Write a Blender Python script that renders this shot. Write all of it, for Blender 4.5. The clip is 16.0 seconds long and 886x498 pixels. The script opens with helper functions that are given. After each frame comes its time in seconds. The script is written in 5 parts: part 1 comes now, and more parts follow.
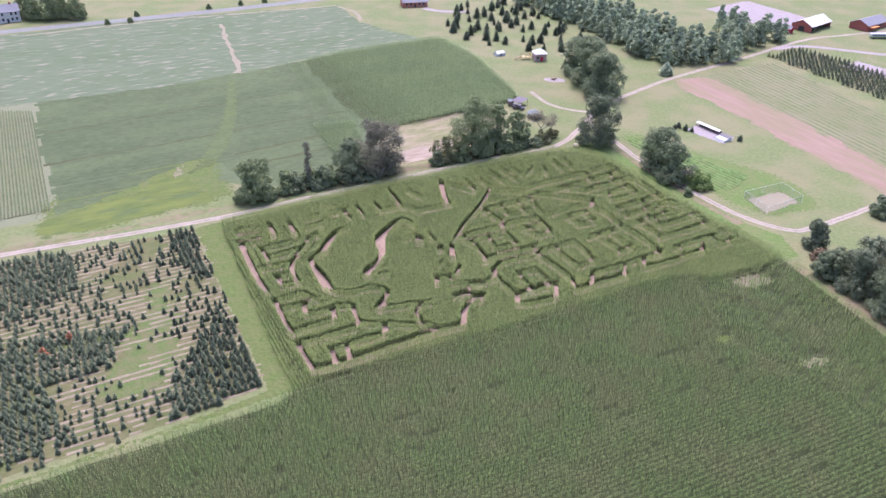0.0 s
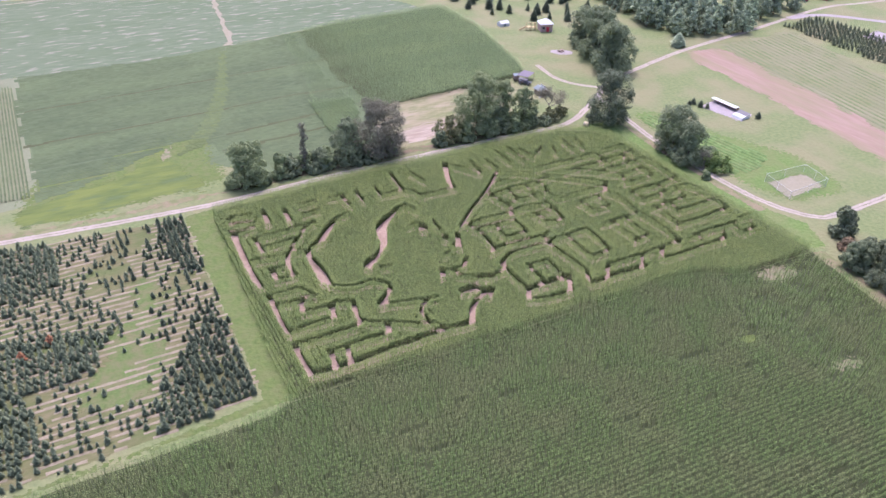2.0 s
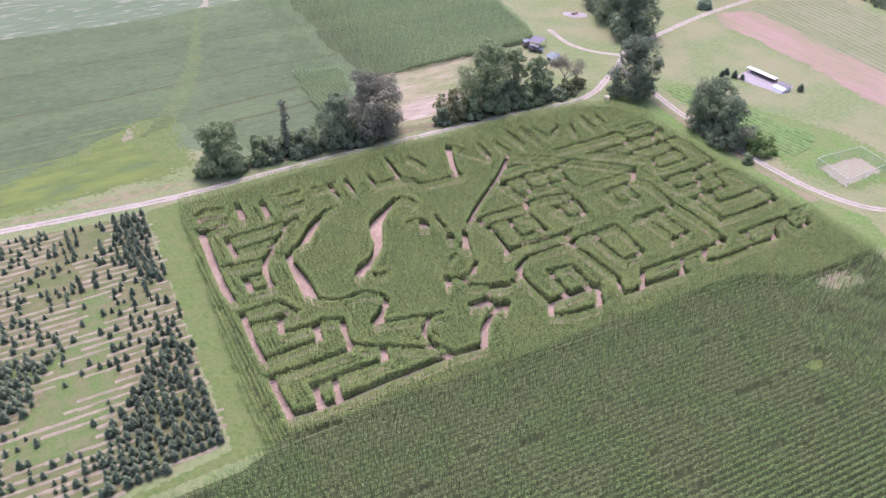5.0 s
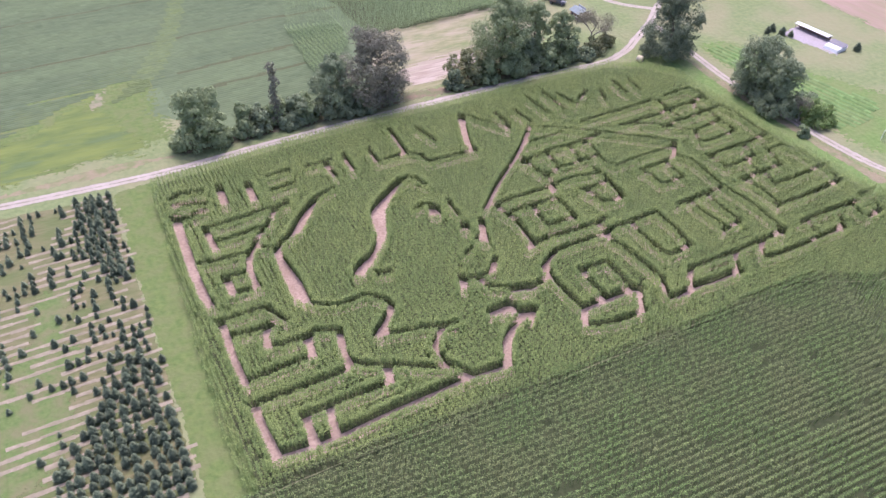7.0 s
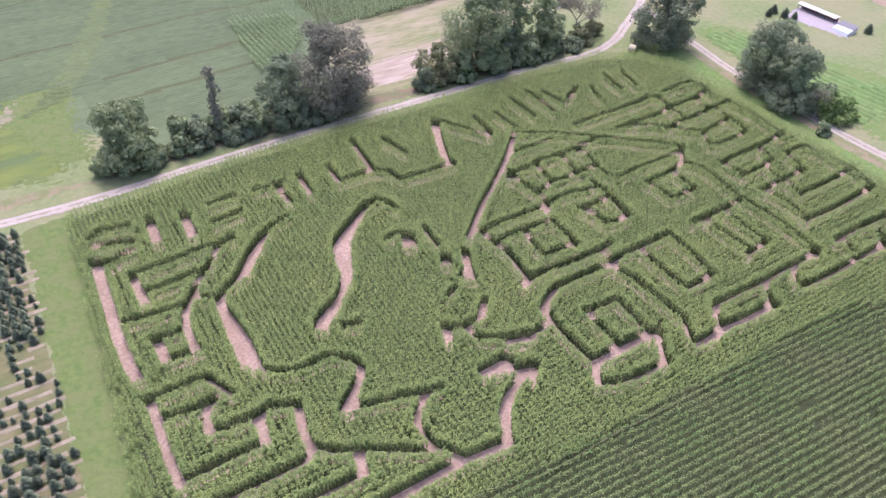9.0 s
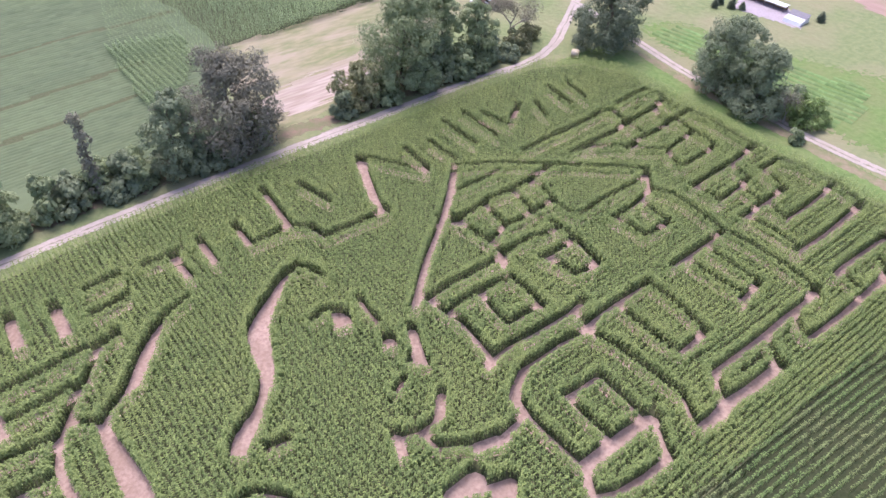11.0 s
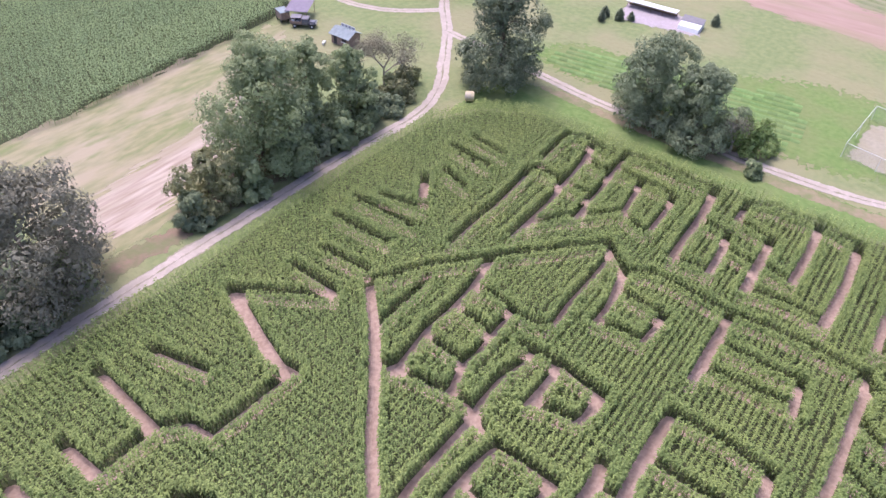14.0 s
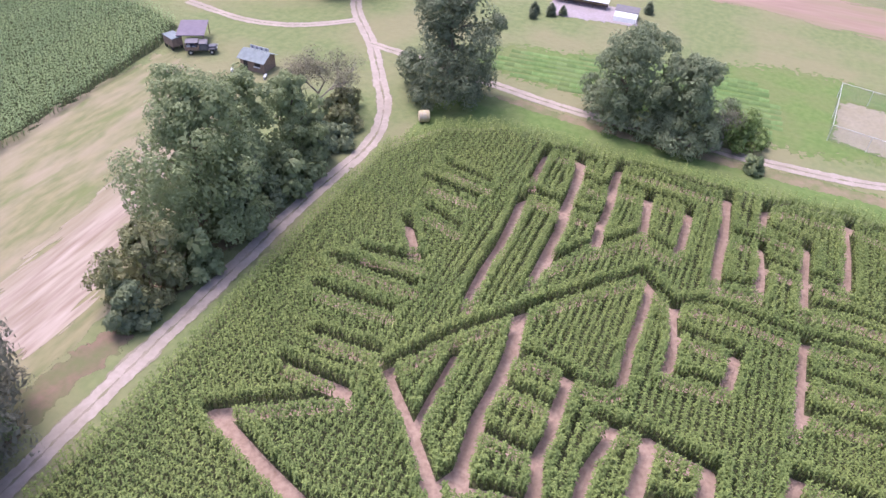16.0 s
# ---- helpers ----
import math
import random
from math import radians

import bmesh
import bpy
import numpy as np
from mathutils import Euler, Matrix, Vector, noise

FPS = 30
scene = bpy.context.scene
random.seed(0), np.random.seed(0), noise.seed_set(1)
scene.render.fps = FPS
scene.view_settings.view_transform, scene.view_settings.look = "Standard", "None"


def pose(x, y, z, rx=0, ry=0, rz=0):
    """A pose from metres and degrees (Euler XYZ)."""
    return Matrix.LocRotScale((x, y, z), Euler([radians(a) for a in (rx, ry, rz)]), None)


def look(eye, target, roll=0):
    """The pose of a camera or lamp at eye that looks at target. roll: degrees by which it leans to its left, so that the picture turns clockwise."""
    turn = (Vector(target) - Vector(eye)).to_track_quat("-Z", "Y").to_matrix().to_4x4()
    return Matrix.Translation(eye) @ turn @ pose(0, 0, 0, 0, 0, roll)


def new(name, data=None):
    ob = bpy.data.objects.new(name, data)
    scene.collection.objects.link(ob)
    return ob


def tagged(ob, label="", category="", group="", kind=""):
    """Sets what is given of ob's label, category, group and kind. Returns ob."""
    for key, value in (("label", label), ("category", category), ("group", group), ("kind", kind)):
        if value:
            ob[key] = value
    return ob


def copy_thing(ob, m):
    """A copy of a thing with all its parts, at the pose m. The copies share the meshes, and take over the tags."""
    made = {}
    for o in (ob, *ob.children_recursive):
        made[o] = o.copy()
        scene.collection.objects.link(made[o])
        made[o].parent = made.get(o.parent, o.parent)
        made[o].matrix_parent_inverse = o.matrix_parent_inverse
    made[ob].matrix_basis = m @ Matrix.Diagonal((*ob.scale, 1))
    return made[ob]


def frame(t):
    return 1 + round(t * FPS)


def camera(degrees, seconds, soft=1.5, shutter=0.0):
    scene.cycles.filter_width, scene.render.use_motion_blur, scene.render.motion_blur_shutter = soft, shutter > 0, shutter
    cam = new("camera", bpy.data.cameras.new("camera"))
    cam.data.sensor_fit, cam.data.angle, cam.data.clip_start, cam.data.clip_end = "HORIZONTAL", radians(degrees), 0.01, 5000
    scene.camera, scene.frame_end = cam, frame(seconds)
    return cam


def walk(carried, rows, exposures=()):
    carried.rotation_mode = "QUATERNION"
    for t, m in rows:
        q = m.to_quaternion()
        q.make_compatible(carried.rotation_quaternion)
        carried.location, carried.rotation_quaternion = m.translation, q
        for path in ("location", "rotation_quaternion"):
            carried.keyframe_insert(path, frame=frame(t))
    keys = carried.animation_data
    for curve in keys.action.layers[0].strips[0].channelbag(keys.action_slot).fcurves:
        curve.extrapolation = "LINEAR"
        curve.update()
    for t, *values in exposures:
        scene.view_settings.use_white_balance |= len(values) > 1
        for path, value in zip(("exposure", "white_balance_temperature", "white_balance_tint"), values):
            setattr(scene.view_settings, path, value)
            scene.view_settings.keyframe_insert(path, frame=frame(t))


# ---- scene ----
LENS = 60.71
cam = camera(LENS, 16.0, soft=1.5)
# seconds, x, y, z, heading (clockwise from +y), pitch down, lean
PATH = [
    (0.0, -34.57, -120.03, 105.00, 28.39, 31.23, 0.93),
    (0.5, -33.45, -116.94, 104.63, 28.36, 32.09, 0.90),
    (1.0, -32.65, -113.85, 104.28, 28.42, 32.63, 0.98),
    (1.5, -31.40, -110.81, 104.13, 28.57, 33.19, 0.94),
    (2.0, -30.18, -107.25, 103.90, 28.72, 33.79, 0.95),
    (2.5, -28.77, -103.56, 103.24, 28.82, 34.35, 0.99),
    (3.0, -27.24, -99.72, 102.38, 28.92, 34.92, 1.02),
    (3.5, -25.40, -95.78, 100.87, 29.00, 35.50, 1.03),
    (4.0, -23.32, -91.38, 98.98, 29.08, 36.04, 1.06),
    (6.5, -11.84, -67.18, 89.89, 28.96, 38.85, 1.09),
    (7.0, -9.74, -61.84, 87.80, 28.95, 40.24, 1.11),
    (7.5, -7.55, -56.68, 85.64, 29.64, 40.42, 1.19),
    (8.0, -5.09, -51.69, 83.38, 30.21, 40.65, 1.13),
    (10.5, 8.83, -26.46, 75.61, 36.87, 42.33, 1.39),
    (11.0, 11.77, -21.39, 73.87, 39.14, 42.24, 1.51),
    (11.5, 14.39, -16.06, 71.85, 41.81, 42.06, 1.87),
    (12.0, 16.94, -10.72, 70.11, 44.44, 41.94, 2.11),
    (12.5, 19.67, -5.40, 68.39, 47.01, 41.70, 2.22),
    (13.0, 22.12, 0.12, 66.97, 49.81, 41.51, 2.62),
    (13.5, 24.70, 5.52, 65.29, 52.55, 41.25, 2.72),
    (14.0, 27.20, 10.96, 63.50, 55.46, 40.99, 2.91),
    (14.5, 29.44, 16.45, 61.53, 58.68, 40.74, 3.11),
    (15.0, 31.27, 22.13, 59.58, 62.09, 40.50, 3.46),
    (15.5, 32.94, 27.96, 57.64, 65.51, 40.32, 3.72),
    (16.0, 33.57, 33.55, 55.51, 68.92, 39.92, 3.90),
]


def flown(x, y, z, heading, pitch, lean):
    h, p = radians(heading), radians(pitch)
    way = Vector((math.sin(h) * math.cos(p), math.cos(h) * math.cos(p), -math.sin(p)))
    eye = Vector((x, y, z))
    return look(eye, eye + way * 100, lean)


walk(cam, [(r[0], flown(*r[1:])) for r in PATH], [(0.0, 1.1, 5850, 26), (7.0, 1.14, 5850, 26), (11.5, 1.21, 5900, 26), (14.0, 1.19, 5950, 26), (16.0, 1.1, 6000, 26)])

# ---- world and sun ----
SUN_UP, SUN_TURN = radians(67), radians(20)
world = bpy.data.worlds.new("world")
scene.world = world
world.use_nodes = True
wn = world.node_tree.nodes
sky = wn.new("ShaderNodeTexSky")
sky.sky_type = "NISHITA"
sky.sun_disc = False
sky.sun_elevation, sky.sun_rotation = SUN_UP, SUN_TURN
sky.dust_density = 4.0
world.node_tree.links.new(sky.outputs[0], wn["Background"].inputs[0])
wn["Background"].inputs[1].default_value = 0.15
sun = new("sun", bpy.data.lights.new("sun", "SUN"))
sun.data.energy = 1.5
sun.data.angle = radians(25)
sun.data.color = (1.0, 0.95, 0.88)
sun.matrix_world = look((math.sin(SUN_TURN) * 50, math.cos(SUN_TURN) * 50, 50 * math.tan(SUN_UP)), (0, 0, 0))


# ---- materials ----
def mat(name, a, b, size=1.0, rough=0.9, c=None, csize=12.0, camount=0.5, island=0.0, bump=0.0, metal=0.0, blotch=None, obj=0.0, leafy=0.0, stretch=None, ragged=False):
    """Colour a to b by fine noise, c in larger patches; island and obj: brightness spread from piece to piece."""
    m = bpy.data.materials.new(name)
    m.use_nodes = True
    n, l = m.node_tree.nodes, m.node_tree.links
    bs = n["Principled BSDF"]
    bs.inputs["Roughness"].default_value, bs.inputs["Metallic"].default_value = rough, metal
    bs.inputs["Specular IOR Level"].default_value = 0.25
    geo = n.new("ShaderNodeNewGeometry")

    where = geo.outputs["Position"]
    if stretch:
        sv = n.new("ShaderNodeVectorMath")
        sv.operation = "MULTIPLY"
        sv.inputs[1].default_value = stretch
        l.new(where, sv.inputs[0])
        where = sv.outputs[0]

    def noisy(scale, lo, hi, detail=5.0, even=False):
        t = n.new("ShaderNodeTexNoise")
        t.inputs["Scale"].default_value, t.inputs["Detail"].default_value = scale, detail
        l.new(geo.outputs["Position"] if even else where, t.inputs["Vector"])
        r = n.new("ShaderNodeMapRange")
        r.inputs["From Min"].default_value, r.inputs["From Max"].default_value = lo, hi
        l.new(t.outputs[0], r.inputs["Value"])
        return r.outputs[0], t.outputs[0]

    def mix(f, p, q, amount=1.0):
        x = n.new("ShaderNodeMix")
        x.data_type = "RGBA"
        if amount < 1.0:
            k = n.new("ShaderNodeMath")
            k.operation = "MULTIPLY"
            k.inputs[1].default_value = amount
            l.new(f, k.inputs[0])
            f = k.outputs[0]
        l.new(f, x.inputs[0])
        for s, v in ((6, p), (7, q)):
            if isinstance(v, tuple):
                x.inputs[s].default_value = (*v, 1)
            else:
                l.new(v, x.inputs[s])
        return x.outputs[2]

    f, raw = noisy(1.0 / size, 0.35, 0.65)
    col = mix(f, a, b)
    if c:
        g, _ = noisy(1.0 / csize, 0.42, 0.62)
        col = mix(g, col, c, camount)
    if blotch:
        g, _ = noisy(1.0 / blotch[1], 0.56, 0.66)
        col = mix(g, col, blotch[0], 0.8)
    for amount, src in ((island, "island"), (obj, "object")):
        if amount:
            hsv = n.new("ShaderNodeHueSaturation")
            r = n.new("ShaderNodeMapRange")
            r.inputs["To Min"].default_value, r.inputs["To Max"].default_value = 1 - amount, 1 + amount
            s = geo.outputs["Random Per Island"] if src == "island" else n.new("ShaderNodeObjectInfo").outputs["Random"]
            l.new(s, r.inputs["Value"])
            l.new(r.outputs[0], hsv.inputs["Value"])
            l.new(col, hsv.inputs["Color"])
            col = hsv.outputs[0]
    l.new(col, bs.inputs["Base Color"])
    if bump:
        bp = n.new("ShaderNodeBump")
        bp.inputs["Strength"].default_value, bp.inputs["Distance"].default_value = bump, size * 0.3
        l.new(raw, bp.inputs["Height"])
        l.new(bp.outputs[0], bs.inputs["Normal"])
    if ragged:
        at = n.new("ShaderNodeAttribute")
        at.attribute_name = "cover"
        g, _ = noisy(0.9, 0.3, 0.7, 10.0)
        ad, rg = n.new("ShaderNodeMath"), n.new("ShaderNodeMapRange")
        ad.operation = "MULTIPLY_ADD"
        ad.inputs[1].default_value = 2.0
        l.new(at.outputs["Fac"], ad.inputs[0])
        l.new(g, ad.inputs[2])
        rg.inputs["From Min"].default_value, rg.inputs["From Max"].default_value = 1.0, 1.04
        l.new(ad.outputs[0], rg.inputs["Value"])
        tr, mx = n.new("ShaderNodeBsdfTransparent"), n.new("ShaderNodeMixShader")
        l.new(rg.outputs[0], mx.inputs[0])
        l.new(tr.outputs[0], mx.inputs[1])
        l.new(bs.outputs[0], mx.inputs[2])
        l.new(mx.outputs[0], n["Material Output"].inputs[0])
    if leafy:
        tr, mx = n.new("ShaderNodeBsdfTranslucent"), n.new("ShaderNodeMixShader")
        mx.inputs[0].default_value = leafy
        l.new(col, tr.inputs[0])
        l.new(bs.outputs[0], mx.inputs[1])
        l.new(tr.outputs[0], mx.inputs[2])
        l.new(mx.outputs[0], n["Material Output"].inputs[0])
    return m


GRASS = mat("grass", (0.134, 0.165, 0.069), (0.172, 0.197, 0.086), 1.2, c=(0.222, 0.2, 0.116), csize=16, camount=0.75, bump=0.6)
GRASS_RICH = mat("rich_grass", (0.098, 0.155, 0.042), (0.135, 0.19, 0.058), 1.0, c=(0.155, 0.17, 0.07), csize=7, camount=0.7, bump=0.6, ragged=True)
GRASS_YELLOW = mat("yellow_weeds", (0.108, 0.138, 0.036), (0.085, 0.118, 0.036), 1.2, c=(0.138, 0.162, 0.042), csize=4, camount=0.9, bump=0.8, blotch=((0.085, 0.12, 0.05), 3.0), stretch=(0.3, 1, 1), ragged=True)
WEEDS = mat("weed_leaves", (0.12, 0.152, 0.06), (0.145, 0.175, 0.07), 2.0, c=(0.115, 0.145, 0.066), csize=5, camount=0.8, bump=0.6)
SOIL = mat("maze_soil", (0.28, 0.192, 0.155), (0.385, 0.278, 0.23), 0.5, c=(0.22, 0.152, 0.115), csize=5, bump=0.4)
# soil colour taken down so that the gaps between corn rows look shaded
SHADE_SOIL = mat("shade_toned_soil", (0.042, 0.056, 0.022), (0.062, 0.068, 0.03), 0.6, bump=0.4)
TRACK = mat("track_dirt", (0.32, 0.268, 0.235), (0.38, 0.318, 0.284), 0.6, c=(0.26, 0.22, 0.185), csize=4, bump=0.3, ragged=True)
TRACK_MID = mat("track_middle", (0.215, 0.185, 0.14), (0.165, 0.168, 0.088), 0.7, c=(0.29, 0.24, 0.205), csize=3, camount=0.7, bump=0.5, ragged=True)
ASPHALT = mat("road_asphalt", (0.192, 0.192, 0.198), (0.23, 0.23, 0.23), 2.0, c=(0.166, 0.166, 0.173), csize=15, ragged=True)
STRAW = mat("straw_mulch", (0.282, 0.231, 0.172), (0.229, 0.189, 0.136), 0.7, c=(0.167, 0.141, 0.0924), csize=3, camount=0.7, bump=0.5)
FARM = mat("farm_ground", (0.122, 0.118, 0.052), (0.165, 0.142, 0.078), 0.9, c=(0.088, 0.115, 0.038), csize=5, camount=0.75, bump=0.6, stretch=(0.4, 1, 1), ragged=True)
MOWN = mat("mown_stubble", (0.235, 0.21, 0.12), (0.16, 0.165, 0.08), 0.9, c=(0.285, 0.235, 0.168), csize=4.5, camount=0.85, bump=0.5, blotch=((0.14, 0.165, 0.065), 3.0), stretch=(0.3, 1, 1), ragged=True)
RED = mat("red_soil", (0.25, 0.17, 0.135), (0.29, 0.2, 0.165), 1.5, c=(0.215, 0.18, 0.11), csize=7, camount=0.75, bump=0.3, stretch=(1, 0.15, 1), ragged=True)
PALE = mat("pale_crop", (0.15, 0.16, 0.075), (0.19, 0.185, 0.105), 1.5, c=(0.235, 0.21, 0.145), csize=8, bump=0.4, stretch=(1, 0.12, 1), ragged=True)
VEG = mat("vegetable_field", (0.105, 0.136, 0.0787), (0.136, 0.162, 0.1), 2.5, c=(0.0894, 0.126, 0.063), csize=20, bump=0.5, blotch=((0.25, 0.235, 0.19), 2.4), stretch=(0.3, 1, 1), ragged=True)
SOY = mat("soy_leaves", (0.09, 0.119, 0.061), (0.112, 0.141, 0.074), 1.5, c=(0.132, 0.166, 0.082), csize=14, camount=0.6, island=0.08, bump=0.3, stretch=(0.25, 1, 1))
STRIPE_SOIL = mat("dusty_row_soil", (0.17, 0.185, 0.115), (0.2, 0.205, 0.135), 1.0, c=(0.15, 0.175, 0.1), csize=9)
CORN = mat("corn_leaves", (0.107, 0.149, 0.041), (0.178, 0.23, 0.066), 0.8, rough=0.6, c=(0.19, 0.23, 0.066), csize=8, camount=0.55, island=0.24, leafy=0.12)
CORN_DULL = mat("ripening_corn_leaves", (0.1, 0.158, 0.046), (0.155, 0.222, 0.068), 1.0, rough=0.7, c=(0.178, 0.182, 0.082), csize=9, camount=0.58, island=0.4, leafy=0.1)
CORN_UP = mat("upper_corn_leaves", (0.155, 0.222, 0.098), (0.205, 0.278, 0.124), 1.5, rough=0.7, c=(0.235, 0.305, 0.13), csize=14, camount=0.6, island=0.12, leafy=0.2, stretch=(0.18, 1, 1))
BARK = mat("bark", (0.13, 0.1, 0.08), (0.2, 0.17, 0.14), 0.15, bump=0.6)
LEAF = mat("tree_leaves", (0.215, 0.262, 0.132), (0.305, 0.352, 0.188), 1.5, rough=0.7, island=0.1, leafy=0.4)
LEAF_DARK = mat("purple_green_leaves", (0.172, 0.168, 0.125), (0.235, 0.225, 0.165), 1.5, rough=0.7, island=0.1, leafy=0.4)
LEAF_OLIVE = mat("olive_leaves", (0.2, 0.21, 0.1), (0.28, 0.28, 0.15), 1.2, rough=0.6, island=0.22, leafy=0.4)
LEAF_BLUE = mat("grey_green_leaves", (0.185, 0.225, 0.132), (0.27, 0.308, 0.185), 1.5, rough=0.7, island=0.1, leafy=0.4)
LEAF_DEEP = mat("deep_green_leaves", (0.135, 0.165, 0.1), (0.195, 0.22, 0.135), 1.5, rough=0.6, island=0.2, leafy=0.25)
LEAF_TAN = mat("dry_tan_leaves", (0.24, 0.18, 0.115), (0.3, 0.22, 0.14), 0.8, island=0.25, leafy=0.2)
LEAF_PALE = mat("pale_green_leaves", (0.17, 0.24, 0.075), (0.22, 0.29, 0.1), 1.0, rough=0.6, island=0.3, leafy=0.35)
LEAF_DRY = mat("sparse_dry_leaves", (0.2, 0.19, 0.13), (0.26, 0.235, 0.17), 1.0, island=0.2, leafy=0.3)
TWIG = mat("grey_twigs", (0.26, 0.22, 0.2), (0.34, 0.3, 0.27), 0.5)
FIR = mat("fir_needles", (0.108, 0.136, 0.08), (0.165, 0.192, 0.113), 0.5, rough=0.7, island=0.25, obj=0.25, leafy=0.3)
FIR_BROWN = mat("dead_fir_needles", (0.24, 0.1, 0.05), (0.3, 0.14, 0.07), 0.5)
# needle colour lightened and greyed to carry the haze of distance
PINE = mat("hazed_pine_needles", (0.27, 0.325, 0.215), (0.37, 0.43, 0.28), 1.0, rough=0.7, island=0.3, obj=0.2, leafy=0.3)
WHITE = mat("white_paint", (0.528, 0.528, 0.536), (0.592, 0.592, 0.592), 0.5, rough=0.5)
METAL_ROOF = mat("grey_metal_roof", (0.17, 0.2, 0.215), (0.22, 0.25, 0.265), 0.6, rough=0.7)
BOARD = mat("weathered_boards", (0.22, 0.16, 0.13), (0.3, 0.22, 0.18), 0.3, bump=0.3)
GRAVEL = mat("pink_gravel", (0.288, 0.243, 0.259), (0.334, 0.286, 0.306), 0.5, c=(0.254, 0.22, 0.212), csize=3, bump=0.3, ragged=True)
LITTER = mat("leaf_litter", (0.2, 0.135, 0.1), (0.16, 0.125, 0.08), 0.7, c=(0.12, 0.14, 0.06), csize=4, camount=0.8, bump=0.5, ragged=True)
LANE_GRASS = mat("lane_grass", (0.085, 0.126, 0.036), (0.115, 0.148, 0.05), 0.7, c=(0.145, 0.135, 0.068), csize=2.5, camount=0.9, bump=0.6, ragged=True)
VERGE = mat("verge_grass", (0.085, 0.124, 0.034), (0.118, 0.15, 0.045), 0.9, c=(0.132, 0.142, 0.058), csize=3, camount=0.7, bump=0.8, ragged=True)
SOIL_GAP = mat("gap_soil", (0.24, 0.195, 0.145), (0.19, 0.17, 0.1), 0.6, c=(0.12, 0.15, 0.06), csize=1.6, camount=0.7, bump=0.4, ragged=True)
BANK = mat("dry_bank", (0.23, 0.175, 0.12), (0.19, 0.16, 0.095), 0.8, c=(0.13, 0.15, 0.06), csize=3, camount=0.8, bump=0.5, ragged=True)
PALE_LEAF = mat("pale_crop_leaves", (0.12, 0.15, 0.065), (0.16, 0.18, 0.085), 1.0, c=(0.2, 0.19, 0.12), csize=10, camount=0.7, bump=0.5)
BARE = mat("bare_pink_soil", (0.24, 0.18, 0.142), (0.38, 0.31, 0.265), 0.8, c=(0.23, 0.2, 0.125), csize=5, camount=0.7, bump=0.5, stretch=(0.1, 1, 1), ragged=True)
# weedy litter, its colour darkened to stand for shade between the plants
UNDER_SHADE = mat("shade_toned_litter", (0.06, 0.075, 0.03), (0.09, 0.09, 0.045), 0.5, bump=0.5)
GARDEN = mat("garden_leaves", (0.105, 0.18, 0.058), (0.14, 0.215, 0.075), 0.8, c=(0.17, 0.215, 0.09), csize=5, island=0.2, bump=0.6)


# ---- helpers ----
from mathutils.geometry import delaunay_2d_cdt

rng = np.random.default_rng(7)


def solid(name, verts, faces, material, smooth=False):
    """One mesh object from arrays; faces all of one corner count."""
    verts, faces = np.asarray(verts, dtype=np.float32), np.asarray(faces, dtype=np.int32)
    me = bpy.data.meshes.new(name)
    k = faces.shape[1]
    me.vertices.add(len(verts))
    me.vertices.foreach_set("co", verts.ravel())
    me.loops.add(faces.size)
    me.loops.foreach_set("vertex_index", faces.ravel())
    me.polygons.add(len(faces))
    me.polygons.foreach_set("loop_start", np.arange(0, faces.size, k, dtype=np.int32))
    me.update(calc_edges=True)
    if smooth:
        me.polygons.foreach_set("use_smooth", np.ones(len(faces), dtype=bool))
    me.materials.append(material)
    return new(name, me)


def part(name, bm, material, parent=None, label=""):
    me = bpy.data.meshes.new(name)
    bm.to_mesh(me)
    bm.free()
    me.materials.append(material)
    ob = new(name, me)
    if parent:
        ob.parent = parent
    return tagged(ob, label)


def empty(name, x, y, z=0.0, turn=0.0, **tags):
    ob = new(name)
    ob.matrix_world = pose(x, y, z, 0, 0, turn)
    return tagged(ob, **tags)


def box(bm, x0, x1, y0, y1, z0, z1, bevel=0.0):
    r = bmesh.ops.create_cube(bm, size=1.0, matrix=Matrix.LocRotScale(((x0 + x1) / 2, (y0 + y1) / 2, (z0 + z1) / 2), None, (x1 - x0, y1 - y0, z1 - z0)))
    if bevel:
        e = list({e for v in r["verts"] for e in v.link_edges})
        bmesh.ops.bevel(bm, geom=e, offset=bevel, segments=1, affect="EDGES")
    return bm


def cyl(bm, p, q, r0, r1=None, n=8):
    p, q = Vector(p), Vector(q)
    m = Matrix.Translation((p + q) / 2) @ (q - p).to_track_quat("Z", "Y").to_matrix().to_4x4()
    bmesh.ops.create_cone(bm, cap_ends=True, segments=n, radius1=r0, radius2=r0 if r1 is None else r1, depth=(q - p).length, matrix=m)
    return bm


def scatter(name, shape, xyz, yaw, size, material, tilt=0.0):
    """Copies of one shape (verts, faces) joined into one mesh."""
    v, f = np.asarray(shape[0], dtype=np.float32), np.asarray(shape[1], dtype=np.int32)
    n = len(xyz)
    c, s = np.cos(yaw)[:, None], np.sin(yaw)[:, None]
    x, y, z = v[None, :, 0], v[None, :, 1], v[None, :, 2]
    sz = np.asarray(size)[:, None]
    lx, ly = rng.normal(0, tilt, (n, 1)), rng.normal(0, tilt, (n, 1))
    out = np.stack([(x * c - y * s + lx * z) * sz, (x * s + y * c + ly * z) * sz, z * sz], -1) + np.asarray(xyz)[:, None, :]
    faces = (f[None] + (np.arange(n) * len(v))[:, None, None]).reshape(-1, f.shape[1])
    return solid(name, out.reshape(-1, 3), faces, material)


